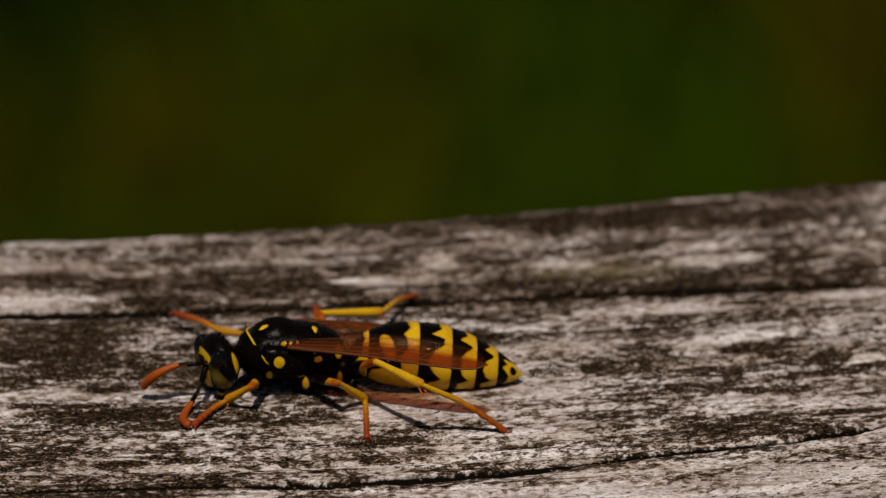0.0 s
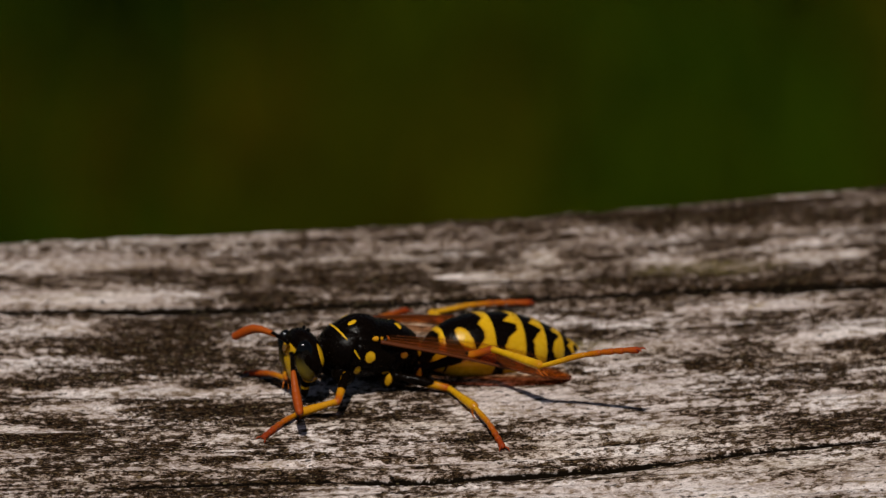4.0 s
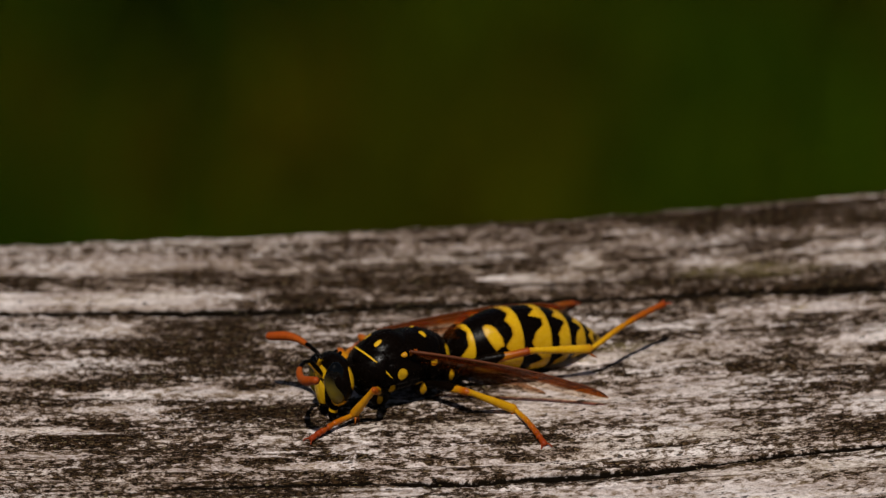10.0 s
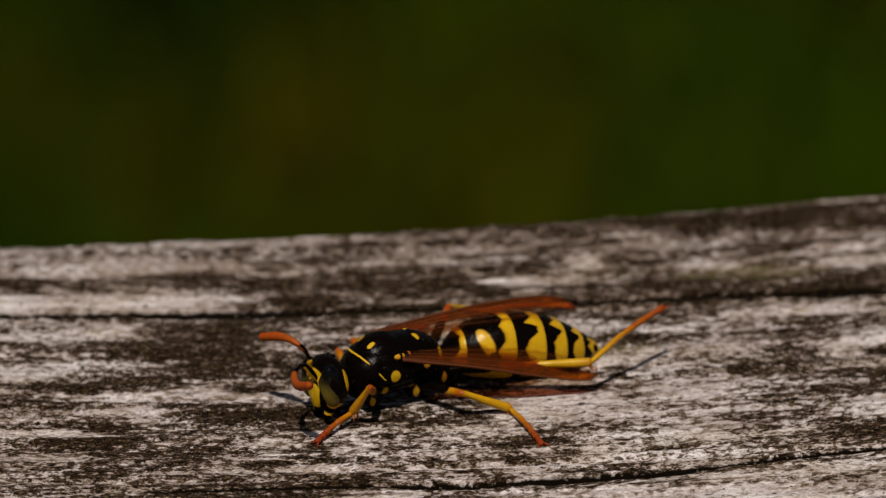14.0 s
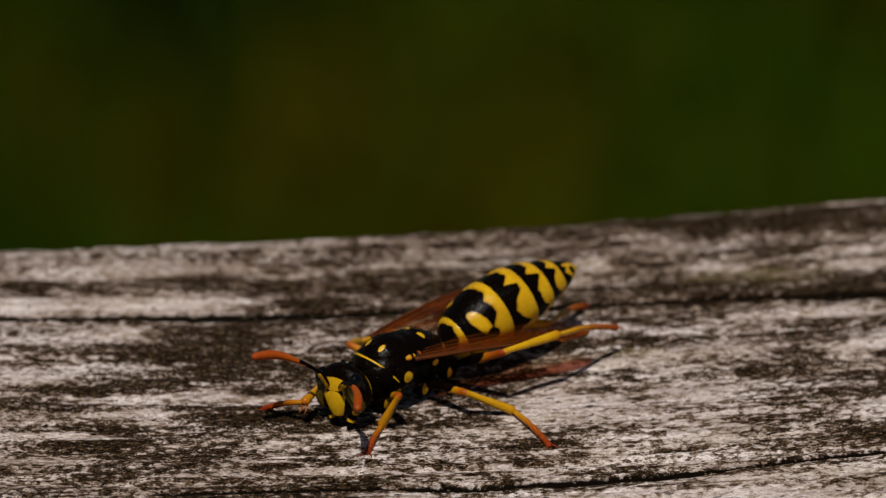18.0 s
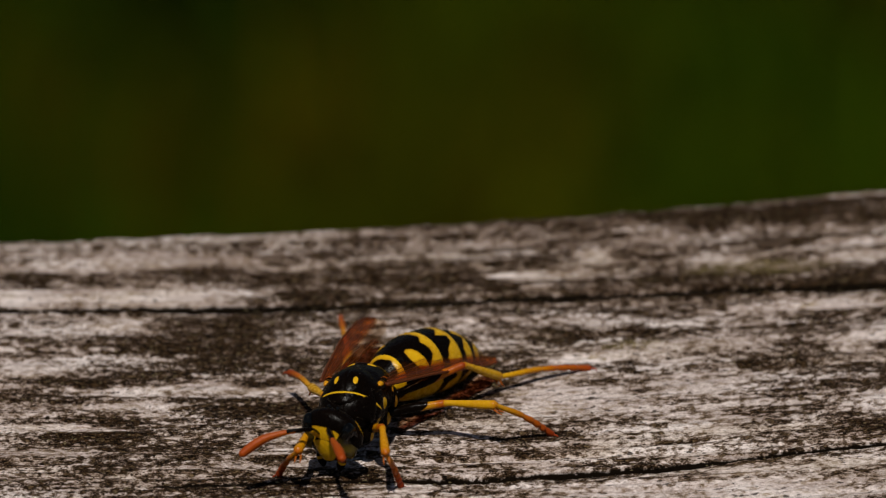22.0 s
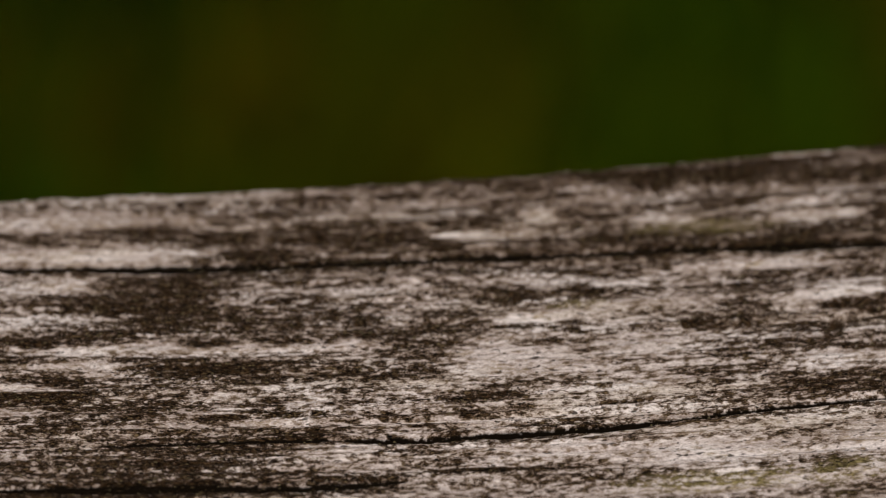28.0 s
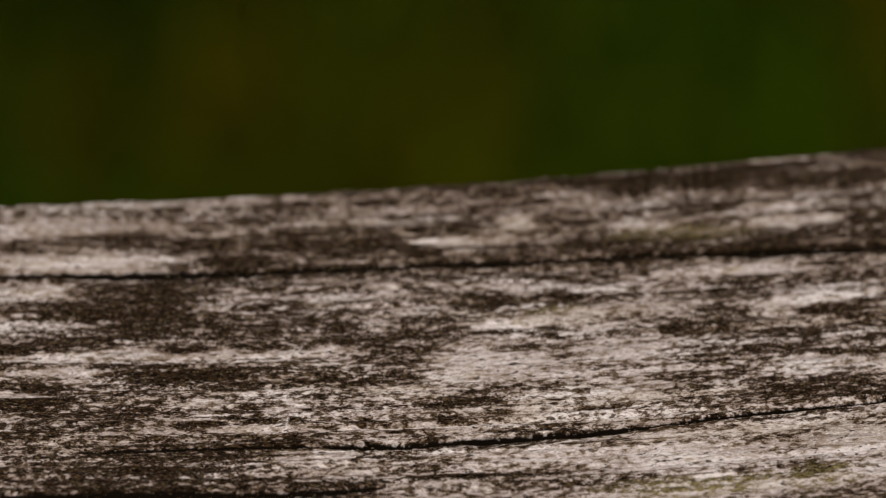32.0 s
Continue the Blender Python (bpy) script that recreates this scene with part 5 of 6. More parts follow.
    # antennae: four joints in the head's space
    for s, rows in ((1, [
            (0, 2.33, 0.82, -0.43, 3.24, 1.30, -0.99, 4.05, 2.12, -1.11, 4.20, 3.29, -0.87),
            (0.5, 2.73, 0.55, 0.26, 3.88, 0.58, 0.13, 4.89, 1.08, -0.04, 5.18, 2.24, -0.21),
            (1, 2.54, 0.98, 0.21, 3.25, 1.02, -0.76, 4.10, 0.87, -1.62, 4.53, 1.87, -2.12),
            (1.5, 2.56, 0.93, 0.15, 3.17, 1.20, -0.81, 3.89, 1.43, -1.69, 4.11, 2.50, -2.19),
            (2, 2.37, 1.06, -0.06, 3.06, 1.55, -0.87, 3.63, 2.19, -1.65, 3.28, 3.34, -1.65),
            (2.5, 2.39, 1.11, 0.13, 3.05, 1.56, -0.71, 3.62, 2.07, -1.58, 3.55, 3.24, -1.86),
            (3, 2.23, 1.13, -0.11, 2.79, 1.76, -0.89, 3.23, 2.42, -1.73, 2.95, 3.59, -1.75),
            (3.5, 2.33, 1.12, 0.00, 3.01, 1.75, -0.68, 3.52, 2.48, -1.41, 3.58, 3.63, -1.75),
            (4, 2.08, 1.29, 0.60, 2.57, 2.24, 0.18, 2.93, 3.01, -0.59, 3.31, 3.97, -1.20),
            (4.5, 2.51, 0.47, 1.00, 3.64, 0.66, 1.05, 4.37, 1.37, 0.51, 3.82, 2.40, 0.21),
            (6.5, 2.33, 0.72, 1.09, 3.30, 1.33, 1.12, 3.72, 2.35, 0.80, 3.39, 3.50, 0.85),
            (7, 2.26, 0.62, 1.17, 3.21, 1.27, 1.15, 3.77, 2.22, 0.82, 3.64, 3.41, 0.73),
            (8, 2.32, 0.43, 1.17, 3.15, 1.22, 1.13, 3.57, 2.26, 0.91, 3.50, 3.45, 1.09),
            (9, 2.36, 0.49, 1.13, 3.19, 1.28, 1.09, 3.55, 2.34, 0.81, 3.40, 3.50, 1.04),
            (10, 2.31, 0.32, 1.18, 3.16, 1.09, 1.10, 3.52, 2.16, 0.88, 3.29, 3.32, 1.08),
            (11, 2.25, 0.24, 1.21, 3.12, 0.98, 1.15, 3.51, 2.03, 0.88, 3.31, 3.20, 1.09),
            (12, 2.43, 0.47, 1.08, 3.26, 1.25, 0.96, 3.64, 2.31, 0.72, 3.46, 3.47, 0.98),
            (13, 2.39, 0.56, 1.10, 3.22, 1.34, 0.99, 3.55, 2.42, 0.75, 3.36, 3.57, 1.01),
            (14, 2.29, 0.41, 1.19, 3.21, 1.10, 1.10, 3.63, 2.13, 0.84, 3.54, 3.31, 1.07),
            (16.5, 2.48, 0.38, 1.03, 3.26, 1.21, 0.86, 3.59, 2.27, 0.59, 3.43, 3.46, 0.72),
            (17, 2.46, 0.48, 1.05, 3.32, 1.23, 0.93, 3.74, 2.27, 0.67, 3.75, 3.46, 0.83),
            (17.5, 1.81, 1.23, 0.86, 2.28, 2.28, 0.93, 3.01, 3.16, 0.83, 3.77, 4.08, 0.69),
            (18, 2.19, 1.07, 0.92, 2.74, 2.06, 1.10, 3.52, 2.91, 1.07, 4.48, 3.61, 0.93),
            (18.5, 1.78, 1.19, 0.94, 2.29, 2.19, 1.13, 2.85, 3.20, 1.16, 3.45, 4.22, 1.01),
            (19, 1.63, 1.33, 0.63, 1.99, 2.42, 0.55, 2.61, 3.38, 0.42, 3.35, 4.31, 0.27),
            (19.5, 1.94, 1.07, 1.04, 2.29, 2.08, 1.47, 3.01, 2.97, 1.56, 3.85, 3.83, 1.58),
            (20, 2.12, 1.09, 0.95, 2.98, 1.63, 0.39, 4.00, 2.09, 0.12, 4.96, 2.78, 0.31),
            (20.5, 1.99, 1.13, 0.96, 2.25, 2.13, 1.48, 2.96, 2.98, 1.78, 3.94, 3.62, 2.02),
            (21, 2.05, 1.02, 1.05, 2.77, 1.74, 1.59, 3.68, 2.35, 1.91, 4.70, 2.99, 1.86),
            (21.5, 2.06, 1.01, 1.06, 3.04, 1.61, 1.02, 4.02, 2.21, 1.08, 4.89, 3.02, 0.98),
            (22, 2.10, 0.46, 1.28, 2.97, 1.13, 1.60, 3.79, 1.83, 2.01, 4.68, 2.52, 2.40),
            (22.5, 2.25, 1.09, 0.83, 3.06, 1.89, 1.00, 3.87, 2.69, 1.15, 4.76, 3.45, 1.42),
            (23, 2.14, 1.08, 0.94, 2.64, 2.13, 0.84, 3.53, 2.85, 0.93, 4.55, 3.32, 1.34),
            (23.5, 2.51, 0.30, 0.99, 3.01, 1.23, 1.45, 3.57, 2.24, 1.26, 4.24, 3.19, 0.89),
            (24, 1.59, 1.29, 0.83, 1.77, 2.37, 1.23, 2.25, 3.39, 1.48, 3.20, 3.94, 1.95),
            (24.5, 2.39, 0.20, 1.09, 3.09, 1.04, 1.56, 3.90, 1.88, 1.73, 4.22, 2.89, 1.17),
            (24.7, 2.32, 1.12, 0.90, 3.20, 2.01, 1.32, 4.19, 2.88, 1.59, 5.20, 3.72, 1.79),
            (25, 2.54, 0.47, 0.96, 3.21, 1.13, 1.63, 3.81, 2.10, 1.77, 3.97, 3.08, 1.10),
            (25.3, 2.28, -0.15, 1.00, 3.07, 0.47, 1.59, 3.78, 1.33, 1.88, 4.41, 2.34, 1.68),
            (25.5, 2.20, -0.34, 0.88, 2.65, 0.63, 1.30, 3.16, 1.63, 1.54, 3.89, 2.58, 1.50)]), (-1, [
            (0, 1.98, 0.59, 0.43, 3.07, 0.14, 0.58, 4.14, -0.23, 0.30, 4.68, -0.94, -0.50),
            (0.5, 2.17, 0.31, 0.93, 3.16, -0.18, 1.27, 3.81, -1.08, 0.97, 4.21, -2.01, 0.35),
            (1, 2.15, 0.52, 0.52, 3.10, 0.05, 0.01, 4.05, -0.40, -0.52, 4.86, 0.36, -0.96),
            (1.5, 2.24, 0.43, 0.66, 3.29, -0.02, 0.71, 4.01, -0.72, 0.14, 4.03, -1.36, -0.88),
            (2, 2.07, 0.52, 0.63, 2.73, -0.41, 0.72, 3.40, -1.31, 0.46, 4.05, -2.07, -0.20),
            (2.5, 2.07, 0.33, 0.98, 3.05, 0.38, 1.56, 3.34, -0.72, 1.48, 3.93, -1.70, 1.11),
            (3, 1.89, 0.54, 0.71, 2.34, -0.40, 1.18, 2.87, -1.41, 1.06, 3.33, -2.43, 0.62),
            (3.5, 1.88, 0.33, 1.03, 2.71, 0.33, 1.83, 3.05, -0.76, 1.80, 3.75, -1.71, 1.61),
            (4, 1.85, 0.39, 0.98, 2.03, -0.73, 1.16, 2.52, -1.76, 1.28, 3.22, -2.62, 0.83),
            (4.5, 1.95, 0.37, 0.98, 2.78, 0.44, 1.76, 3.08, -0.64, 1.97, 3.61, -1.71, 1.81),
            (6.5, 1.72, 0.34, 1.04, 1.95, -0.66, 1.55, 2.34, -1.69, 1.88, 3.20, -2.53, 1.90),
            (7, 1.69, 0.35, 1.03, 2.49, 0.65, 1.79, 2.96, -0.33, 2.17, 3.39, -1.45, 2.19),
            (8, 1.80, 0.25, 1.12, 2.19, -0.71, 1.61, 2.53, -1.79, 1.78, 3.06, -2.86, 1.65),
            (9, 1.79, 0.17, 1.18, 2.14, -0.84, 1.58, 2.44, -1.94, 1.72, 3.08, -2.95, 1.58),
            (10, 1.62, 0.20, 1.15, 1.82, -0.83, 1.62, 2.17, -1.90, 1.84, 2.89, -2.86, 1.78),
            (11, 1.58, 0.18, 1.16, 2.34, 0.10, 2.01, 2.67, -0.97, 2.24, 3.25, -2.02, 2.13),
            (12, 1.64, 0.33, 1.05, 2.12, -0.36, 1.82, 2.33, -1.47, 2.02, 3.00, -2.46, 1.99),
            (13, 1.62, 0.28, 1.09, 2.08, -0.50, 1.79, 2.45, -1.56, 2.02, 3.05, -2.60, 1.99),
            (14, 1.77, 0.03, 1.26, 2.40, 0.28, 2.18, 2.71, -0.81, 2.41, 3.26, -1.86, 2.31),
            (16.5, 1.98, 0.34, 1.00, 1.99, -0.59, 1.66, 2.33, -1.63, 2.00, 3.02, -2.60, 2.14),
            (17, 1.89, 0.10, 1.21, 2.59, 0.28, 2.10, 2.72, -0.82, 2.38, 3.31, -1.87, 2.34),
            (17.5, 2.32, 0.10, 1.01, 3.11, -0.23, 1.77, 4.04, -0.62, 2.31, 4.93, -1.44, 2.35),
            (18, 2.20, -0.39, 1.24, 2.81, -1.11, 1.90, 3.58, -1.79, 2.42, 4.65, -2.27, 2.64),
            (18.5, 2.04, -0.04, 1.24, 2.75, -0.48, 2.03, 3.26, -1.44, 2.40, 3.85, -2.46, 2.22),
            (19, 2.30, 0.09, 1.04, 3.02, -0.29, 1.84, 3.67, -1.19, 2.23, 4.41, -2.15, 2.42),
            (19.5, 2.61, -0.66, 0.77, 3.64, -0.92, 0.33, 4.76, -0.89, 0.08, 5.90, -0.89, -0.27),
            (20, 2.36, -0.74, 1.06, 3.07, -1.63, 0.70, 3.84, -2.42, 0.15, 4.46, -3.46, -0.17),
            (20.5, 2.62, -0.48, 0.83, 3.50, -1.01, 0.29, 4.56, -1.19, -0.13, 5.75, -1.29, -0.24),
            (21, 2.40, -0.49, 1.10, 3.39, -0.97, 0.73, 4.40, -1.34, 0.33, 5.51, -1.57, -0.05),
            (21.5, 2.35, -0.65, 1.10, 3.19, -1.41, 1.28, 4.16, -2.02, 1.24, 5.28, -2.45, 1.30),
            (22, 2.30, -0.38, 1.18, 3.00, -1.29, 1.31, 3.73, -2.21, 1.18, 4.62, -2.90, 0.76),
            (22.5, 2.51, -0.65, 0.93, 3.28, -1.44, 1.27, 4.02, -2.32, 1.28, 5.05, -2.85, 0.98),
            (23, 2.37, -0.56, 1.11, 3.27, -1.23, 0.85, 4.20, -1.78, 0.45, 5.23, -2.40, 0.47),
            (23.5, 2.56, -0.86, 0.69, 3.57, -1.39, 0.63, 4.63, -1.79, 0.43, 5.67, -2.37, 0.28),
            (24, 2.32, -0.56, 1.15, 3.23, -1.09, 1.60, 4.18, -1.71, 1.75, 5.19, -2.29, 2.04),
            (24.5, 2.21, -1.21, 0.66, 3.03, -1.65, -0.03, 3.91, -1.98, -0.70, 4.19, -3.07, -1.11),
            (24.7, 2.36, -1.15, 0.52, 3.16, -1.97, 0.49, 3.66, -3.00, 0.56, 4.04, -4.11, 0.77),
            (25, 2.55, -0.81, 0.77, 3.38, -1.56, 0.53, 4.02, -2.50, 0.33, 4.46, -3.61, 0.24),
            (25.3, 1.98, -1.25, 0.78, 2.72, -2.13, 0.78, 3.31, -3.10, 0.62, 3.65, -4.24, 0.47),
            (25.5, 2.49, -0.87, 0.81, 3.27, -1.71, 0.86, 3.79, -2.73, 0.81, 4.12, -3.88, 0.80)])):
        joints = []
        for m, r in zip(head_poses, track(rows)):
            pts = [FEELER_ROOT[s]] + list(r.reshape(4, 3))
            pts = pts[:1] + bow(pts)
            joints.append([np.array(m @ Vector(p * MM)) / MM for p in pts])
        chain(feelers[s], joints, [FEELER[0]] + [RINGLET] * RINGLETS)

    # legs: knee, ankle and foot in the world
    planted = {
        ("front", 1): [
            (0, -2.25, -18.40, 1.54, -3.42, -17.29, 0.30, -4.93, -19.72, 0.21), (0.5, -1.70, -18.51, 1.18, -3.41, -18.40, 0.19, -4.88, -20.89, 0.12),
            (1, -1.31, -18.19, 2.42, -2.93, -19.32, 2.11, -3.97, -21.85, 3.08), (1.5, -2.80, -18.19, 2.45, -4.49, -19.25, 2.34, -5.71, -21.81, 2.98),
            (2, -3.51, -18.93, 1.20, -5.05, -17.99, 0.31, -6.80, -20.28, 0.13), (2.5, -3.18, -19.38, 1.15, -4.85, -18.76, 0.25, -6.74, -20.94, 0.12),
            (3, -3.38, -19.28, 0.75, -5.23, -18.78, 0.20, -6.74, -21.24, 0.14), (3.5, -3.15, -19.36, 1.02, -4.94, -19.12, 0.19, -6.69, -21.41, 0.13),
            (4, -3.02, -19.12, 0.89, -4.87, -18.94, 0.21, -6.50, -21.33, 0.11), (4.5, -2.81, -19.59, 1.38, -4.41, -19.45, 0.21, -6.45, -21.49, 0.13),
            (6.5, -3.19, -19.77, 1.63, -4.53, -19.33, 0.22, -6.41, -21.52, 0.13), (7, -3.23, -20.77, 1.97, -4.27, -19.88, 0.47, -6.44, -21.73, 0.16),
            (8, -3.30, -19.98, 1.80, -4.48, -19.47, 0.24, -6.33, -21.66, 0.16), (9, -3.36, -19.89, 1.90, -4.43, -19.31, 0.29, -6.31, -21.49, 0.15),
            (10, -3.29, -19.99, 2.00, -4.30, -19.32, 0.38, -6.26, -21.41, 0.15), (11, -3.24, -19.93, 1.96, -4.27, -19.31, 0.34, -6.26, -21.38, 0.13),
            (12, -3.37, -19.99, 2.11, -4.35, -19.35, 0.47, -6.21, -21.52, 0.14), (13, -3.35, -19.72, 2.06, -4.38, -19.14, 0.42, -6.06, -21.47, 0.15),
            (14, -3.51, -19.86, 2.20, -4.36, -19.08, 0.54, -6.01, -21.41, 0.15), (16.5, -3.57, -20.06, 2.28, -4.32, -19.09, 0.68, -6.00, -21.37, 0.15),
            (17, -3.53, -19.73, 2.24, -4.44, -19.02, 0.59, -6.08, -21.35, 0.14), (17.5, -3.25, -19.63, 2.03, -4.22, -18.78, 0.49, -5.92, -21.09, 0.11),
            (18, -2.51, -19.80, 1.90, -3.36, -19.42, 0.15, -4.00, -22.25, 0.12), (18.5, -2.75, -19.92, 1.90, -3.57, -19.24, 0.22, -4.24, -22.05, 0.12),
            (19, -2.17, -19.14, 2.69, -2.42, -21.10, 2.34, -3.17, -23.79, 3.10), (19.5, -1.88, -19.95, 2.20, -2.23, -19.50, 0.29, -2.22, -22.39, 0.11),
            (20, -1.93, -20.93, 3.14, -2.18, -20.26, 1.25, -2.20, -22.91, 0.17), (20.5, -2.06, -23.57, 2.68, -1.86, -25.57, 2.29, -1.36, -23.95, -0.01),
            (21, -2.24, -23.91, 3.19, -2.07, -25.74, 2.35, -1.54, -24.09, 0.05), (21.5, -2.91, -25.16, 2.59, -2.83, -27.20, 2.41, -2.19, -25.91, -0.04),
            (22, -3.30, -25.67, 2.75, -3.13, -27.66, 2.41, -2.45, -26.24, 0.01), (22.5, -3.20, -25.70, 3.52, -3.10, -27.53, 2.71, -2.54, -26.49, 0.07),
            (23, -3.20, -25.89, 3.40, -2.98, -27.73, 2.64, -2.57, -26.41, 0.10), (23.5, -2.65, -25.26, 3.66, -2.56, -26.81, 2.44, -2.58, -25.03, 0.13),
            (24, -2.08, -26.01, 2.99, -1.80, -27.90, 2.38, -0.77, -26.50, 0.08), (24.5, -0.28, -25.38, 1.42, -1.39, -24.32, 0.13, -0.97, -27.16, 0.17),
            (24.7, 0.10, -25.33, 2.79, 1.36, -26.57, 1.84, -0.96, -26.43, 0.10), (25, 2.00, -24.28, 1.76, 2.72, -26.15, 1.60, 4.73, -24.73, 0.08),
            (25.3, 2.52, -24.90, 2.44, 3.19, -26.68, 1.85, 4.83, -25.00, 0.13), (25.5, 3.98, -22.28, 2.42, 5.51, -22.16, 1.14, 4.88, -24.80, 0.10)],
        ("middle", 1): [
            (0, 1.84, -18.61, 1.84, 3.17, -17.06, 0.25, 3.22, -20.86, 0.09), (0.5, 3.15, -16.33, 0.27, 4.11, -18.73, 0.47, 4.87, -22.43, 0.11),
            (1, 1.91, -18.39, 1.69, 4.14, -18.61, 0.43, 4.83, -22.33, 0.09), (1.5, 2.02, -18.27, 1.53, 4.25, -18.48, 0.29, 4.83, -22.23, 0.09),
            (2, 2.35, -16.41, 0.27, 3.61, -18.68, 0.43, 4.86, -22.25, 0.11), (2.5, 1.60, -18.57, 1.50, 3.87, -18.62, 0.29, 4.98, -22.25, 0.08),
            (3, 2.20, -16.53, 0.29, 3.59, -18.73, 0.31, 4.88, -22.30, 0.10), (3.5, 2.29, -16.60, 0.29, 3.76, -18.74, 0.45, 4.93, -22.34, 0.10),
            (4, 2.22, -16.48, 0.29, 3.49, -18.75, 0.41, 4.75, -22.32, 0.11), (4.5, 1.42, -18.48, 1.44, 3.70, -18.60, 0.25, 4.92, -22.19, 0.10),
            (6.5, 1.98, -16.40, 0.22, 3.29, -18.64, 0.35, 4.82, -22.10, 0.11), (7, 1.47, -16.72, 0.30, 3.32, -18.54, 0.27, 4.86, -22.00, 0.13),
            (8, 1.80, -16.28, 0.23, 3.14, -18.51, 0.29, 4.80, -21.91, 0.11), (9, 1.13, -18.72, 1.41, 3.37, -18.33, 0.19, 4.74, -21.87, 0.11),
            (10, 1.14, -18.87, 1.37, 3.38, -18.34, 0.19, 4.74, -21.88, 0.12), (11, 1.07, -18.85, 1.36, 3.31, -18.26, 0.22, 4.72, -21.79, 0.11),
            (12, 1.01, -18.89, 1.47, 3.19, -18.30, 0.22, 4.83, -21.72, 0.12), (13, 0.90, -18.79, 1.47, 3.07, -18.16, 0.23, 4.61, -21.63, 0.10),
            (14, 0.86, -18.73, 1.36, 3.10, -18.06, 0.26, 4.58, -21.56, 0.10), (16.5, 0.61, -19.19, 1.44, 2.68, -18.22, 0.22, 4.57, -21.50, 0.12),
            (17, 0.63, -18.96, 1.44, 2.75, -18.18, 0.19, 4.52, -21.54, 0.12), (17.5, 0.61, -18.57, 1.25, 2.91, -18.06, 0.20, 4.52, -21.50, 0.12),
            (18, 0.62, -18.46, 1.40, 2.89, -18.04, 0.25, 4.58, -21.45, 0.09), (18.5, 1.45, -16.36, 0.23, 2.85, -18.54, 0.27, 4.67, -21.86, 0.12),
            (19, 0.69, -18.71, 1.42, 2.87, -18.09, 0.20, 4.61, -21.46, 0.11), (19.5, 0.81, -18.59, 1.41, 3.08, -17.89, 0.39, 4.67, -21.34, 0.08),
            (20, 0.80, -19.45, 1.83, 2.55, -21.36, 2.52, 4.96, -20.50, -0.12), (20.5, 0.46, -20.53, 2.14, 2.63, -21.90, 2.85, 4.67, -20.68, -0.03),
            (21, 0.34, -21.10, 2.28, 2.54, -22.40, 2.93, 4.63, -21.20, 0.03), (21.5, -0.16, -21.28, 2.18, 2.16, -22.34, 2.77, 4.61, -21.30, 0.08),
            (22, -0.44, -21.69, 2.03, 1.99, -22.56, 2.37, 4.65, -21.09, 0.09), (22.5, -0.38, -21.71, 1.95, 1.96, -22.81, 2.26, 4.70, -21.30, 0.10),
            (23, -0.69, -21.69, 1.90, 1.78, -22.43, 2.10, 4.79, -21.21, 0.11), (23.5, -0.55, -22.95, 2.58, 1.72, -21.87, 1.94, 4.97, -21.25, 0.09),
            (24, -0.49, -23.29, 2.85, 1.82, -22.31, 2.20, 4.72, -21.12, 0.08), (24.5, -0.24, -23.52, 2.88, 1.73, -21.93, 2.27, 4.72, -20.99, 0.11),
            (24.7, -0.28, -23.42, 3.33, 1.22, -21.51, 2.36, 2.67, -18.75, 0.15), (25, 0.60, -23.61, 3.55, 1.51, -21.59, 2.16, 3.59, -19.13, 0.13),
            (25.3, 0.81, -23.31, 3.47, 1.51, -21.18, 2.16, 2.99, -18.37, 0.08)],
        ("hind", 1): [
            (0, 3.63, -18.85, 3.09, 5.81, -21.21, 3.05, 9.77, -20.15, 0.06), (0.5, 3.54, -18.68, 3.11, 5.67, -21.10, 3.14, 9.47, -19.78, 0.05),
            (1, 1.72, -18.39, 3.58, 4.18, -20.43, 3.56, 8.71, -18.33, 2.53), (1.5, 4.31, -17.18, 3.30, 5.36, -20.20, 3.35, 9.93, -18.14, 2.40),
            (2, 4.60, -16.11, 1.95, 5.92, -19.01, 2.32, 10.78, -17.53, 1.83), (2.5, 3.65, -17.82, 2.87, 5.28, -20.45, 3.67, 9.17, -17.43, 2.35),
            (3, 4.25, -16.95, 2.29, 6.51, -19.19, 2.57, 11.52, -19.66, 3.42), (3.5, 2.02, -18.27, 3.21, 4.44, -16.61, 1.93, 9.20, -15.08, 0.92),
            (4, 4.33, -16.20, 2.22, 6.63, -18.42, 2.44, 11.13, -20.12, 4.11), (4.5, 1.23, -18.34, 3.43, 3.86, -17.08, 2.10, 8.89, -16.36, 1.66),
            (6.5, 4.28, -16.31, 2.21, 7.12, -15.02, 1.50, 11.05, -11.77, 1.62), (7, 1.37, -18.56, 3.33, 3.93, -17.00, 2.21, 9.04, -17.20, 1.97),
            (7.5, 2.95, -17.30, 3.28, 5.72, -15.93, 2.46, 9.77, -12.92, 3.22), (8, 0.67, -18.78, 3.53, 3.28, -17.24, 2.50, 8.18, -15.95, 1.96),
            (8.5, 2.23, -18.15, 3.55, 4.85, -16.51, 2.71, 9.62, -15.00, 3.67), (9, 0.61, -18.69, 3.56, 3.42, -17.36, 2.79, 8.47, -16.67, 3.04),
            (9.5, 1.71, -18.29, 3.77, 4.41, -16.57, 3.78, 7.76, -13.20, 5.63), (10, 4.12, -15.80, 2.04, 7.09, -14.71, 1.62, 10.70, -11.18, 2.35),
            (10.5, 0.54, -18.82, 3.60, 3.34, -17.46, 2.88, 8.17, -16.01, 2.09), (11, 1.89, -18.29, 3.70, 4.58, -16.58, 3.91, 7.92, -13.43, 6.13),
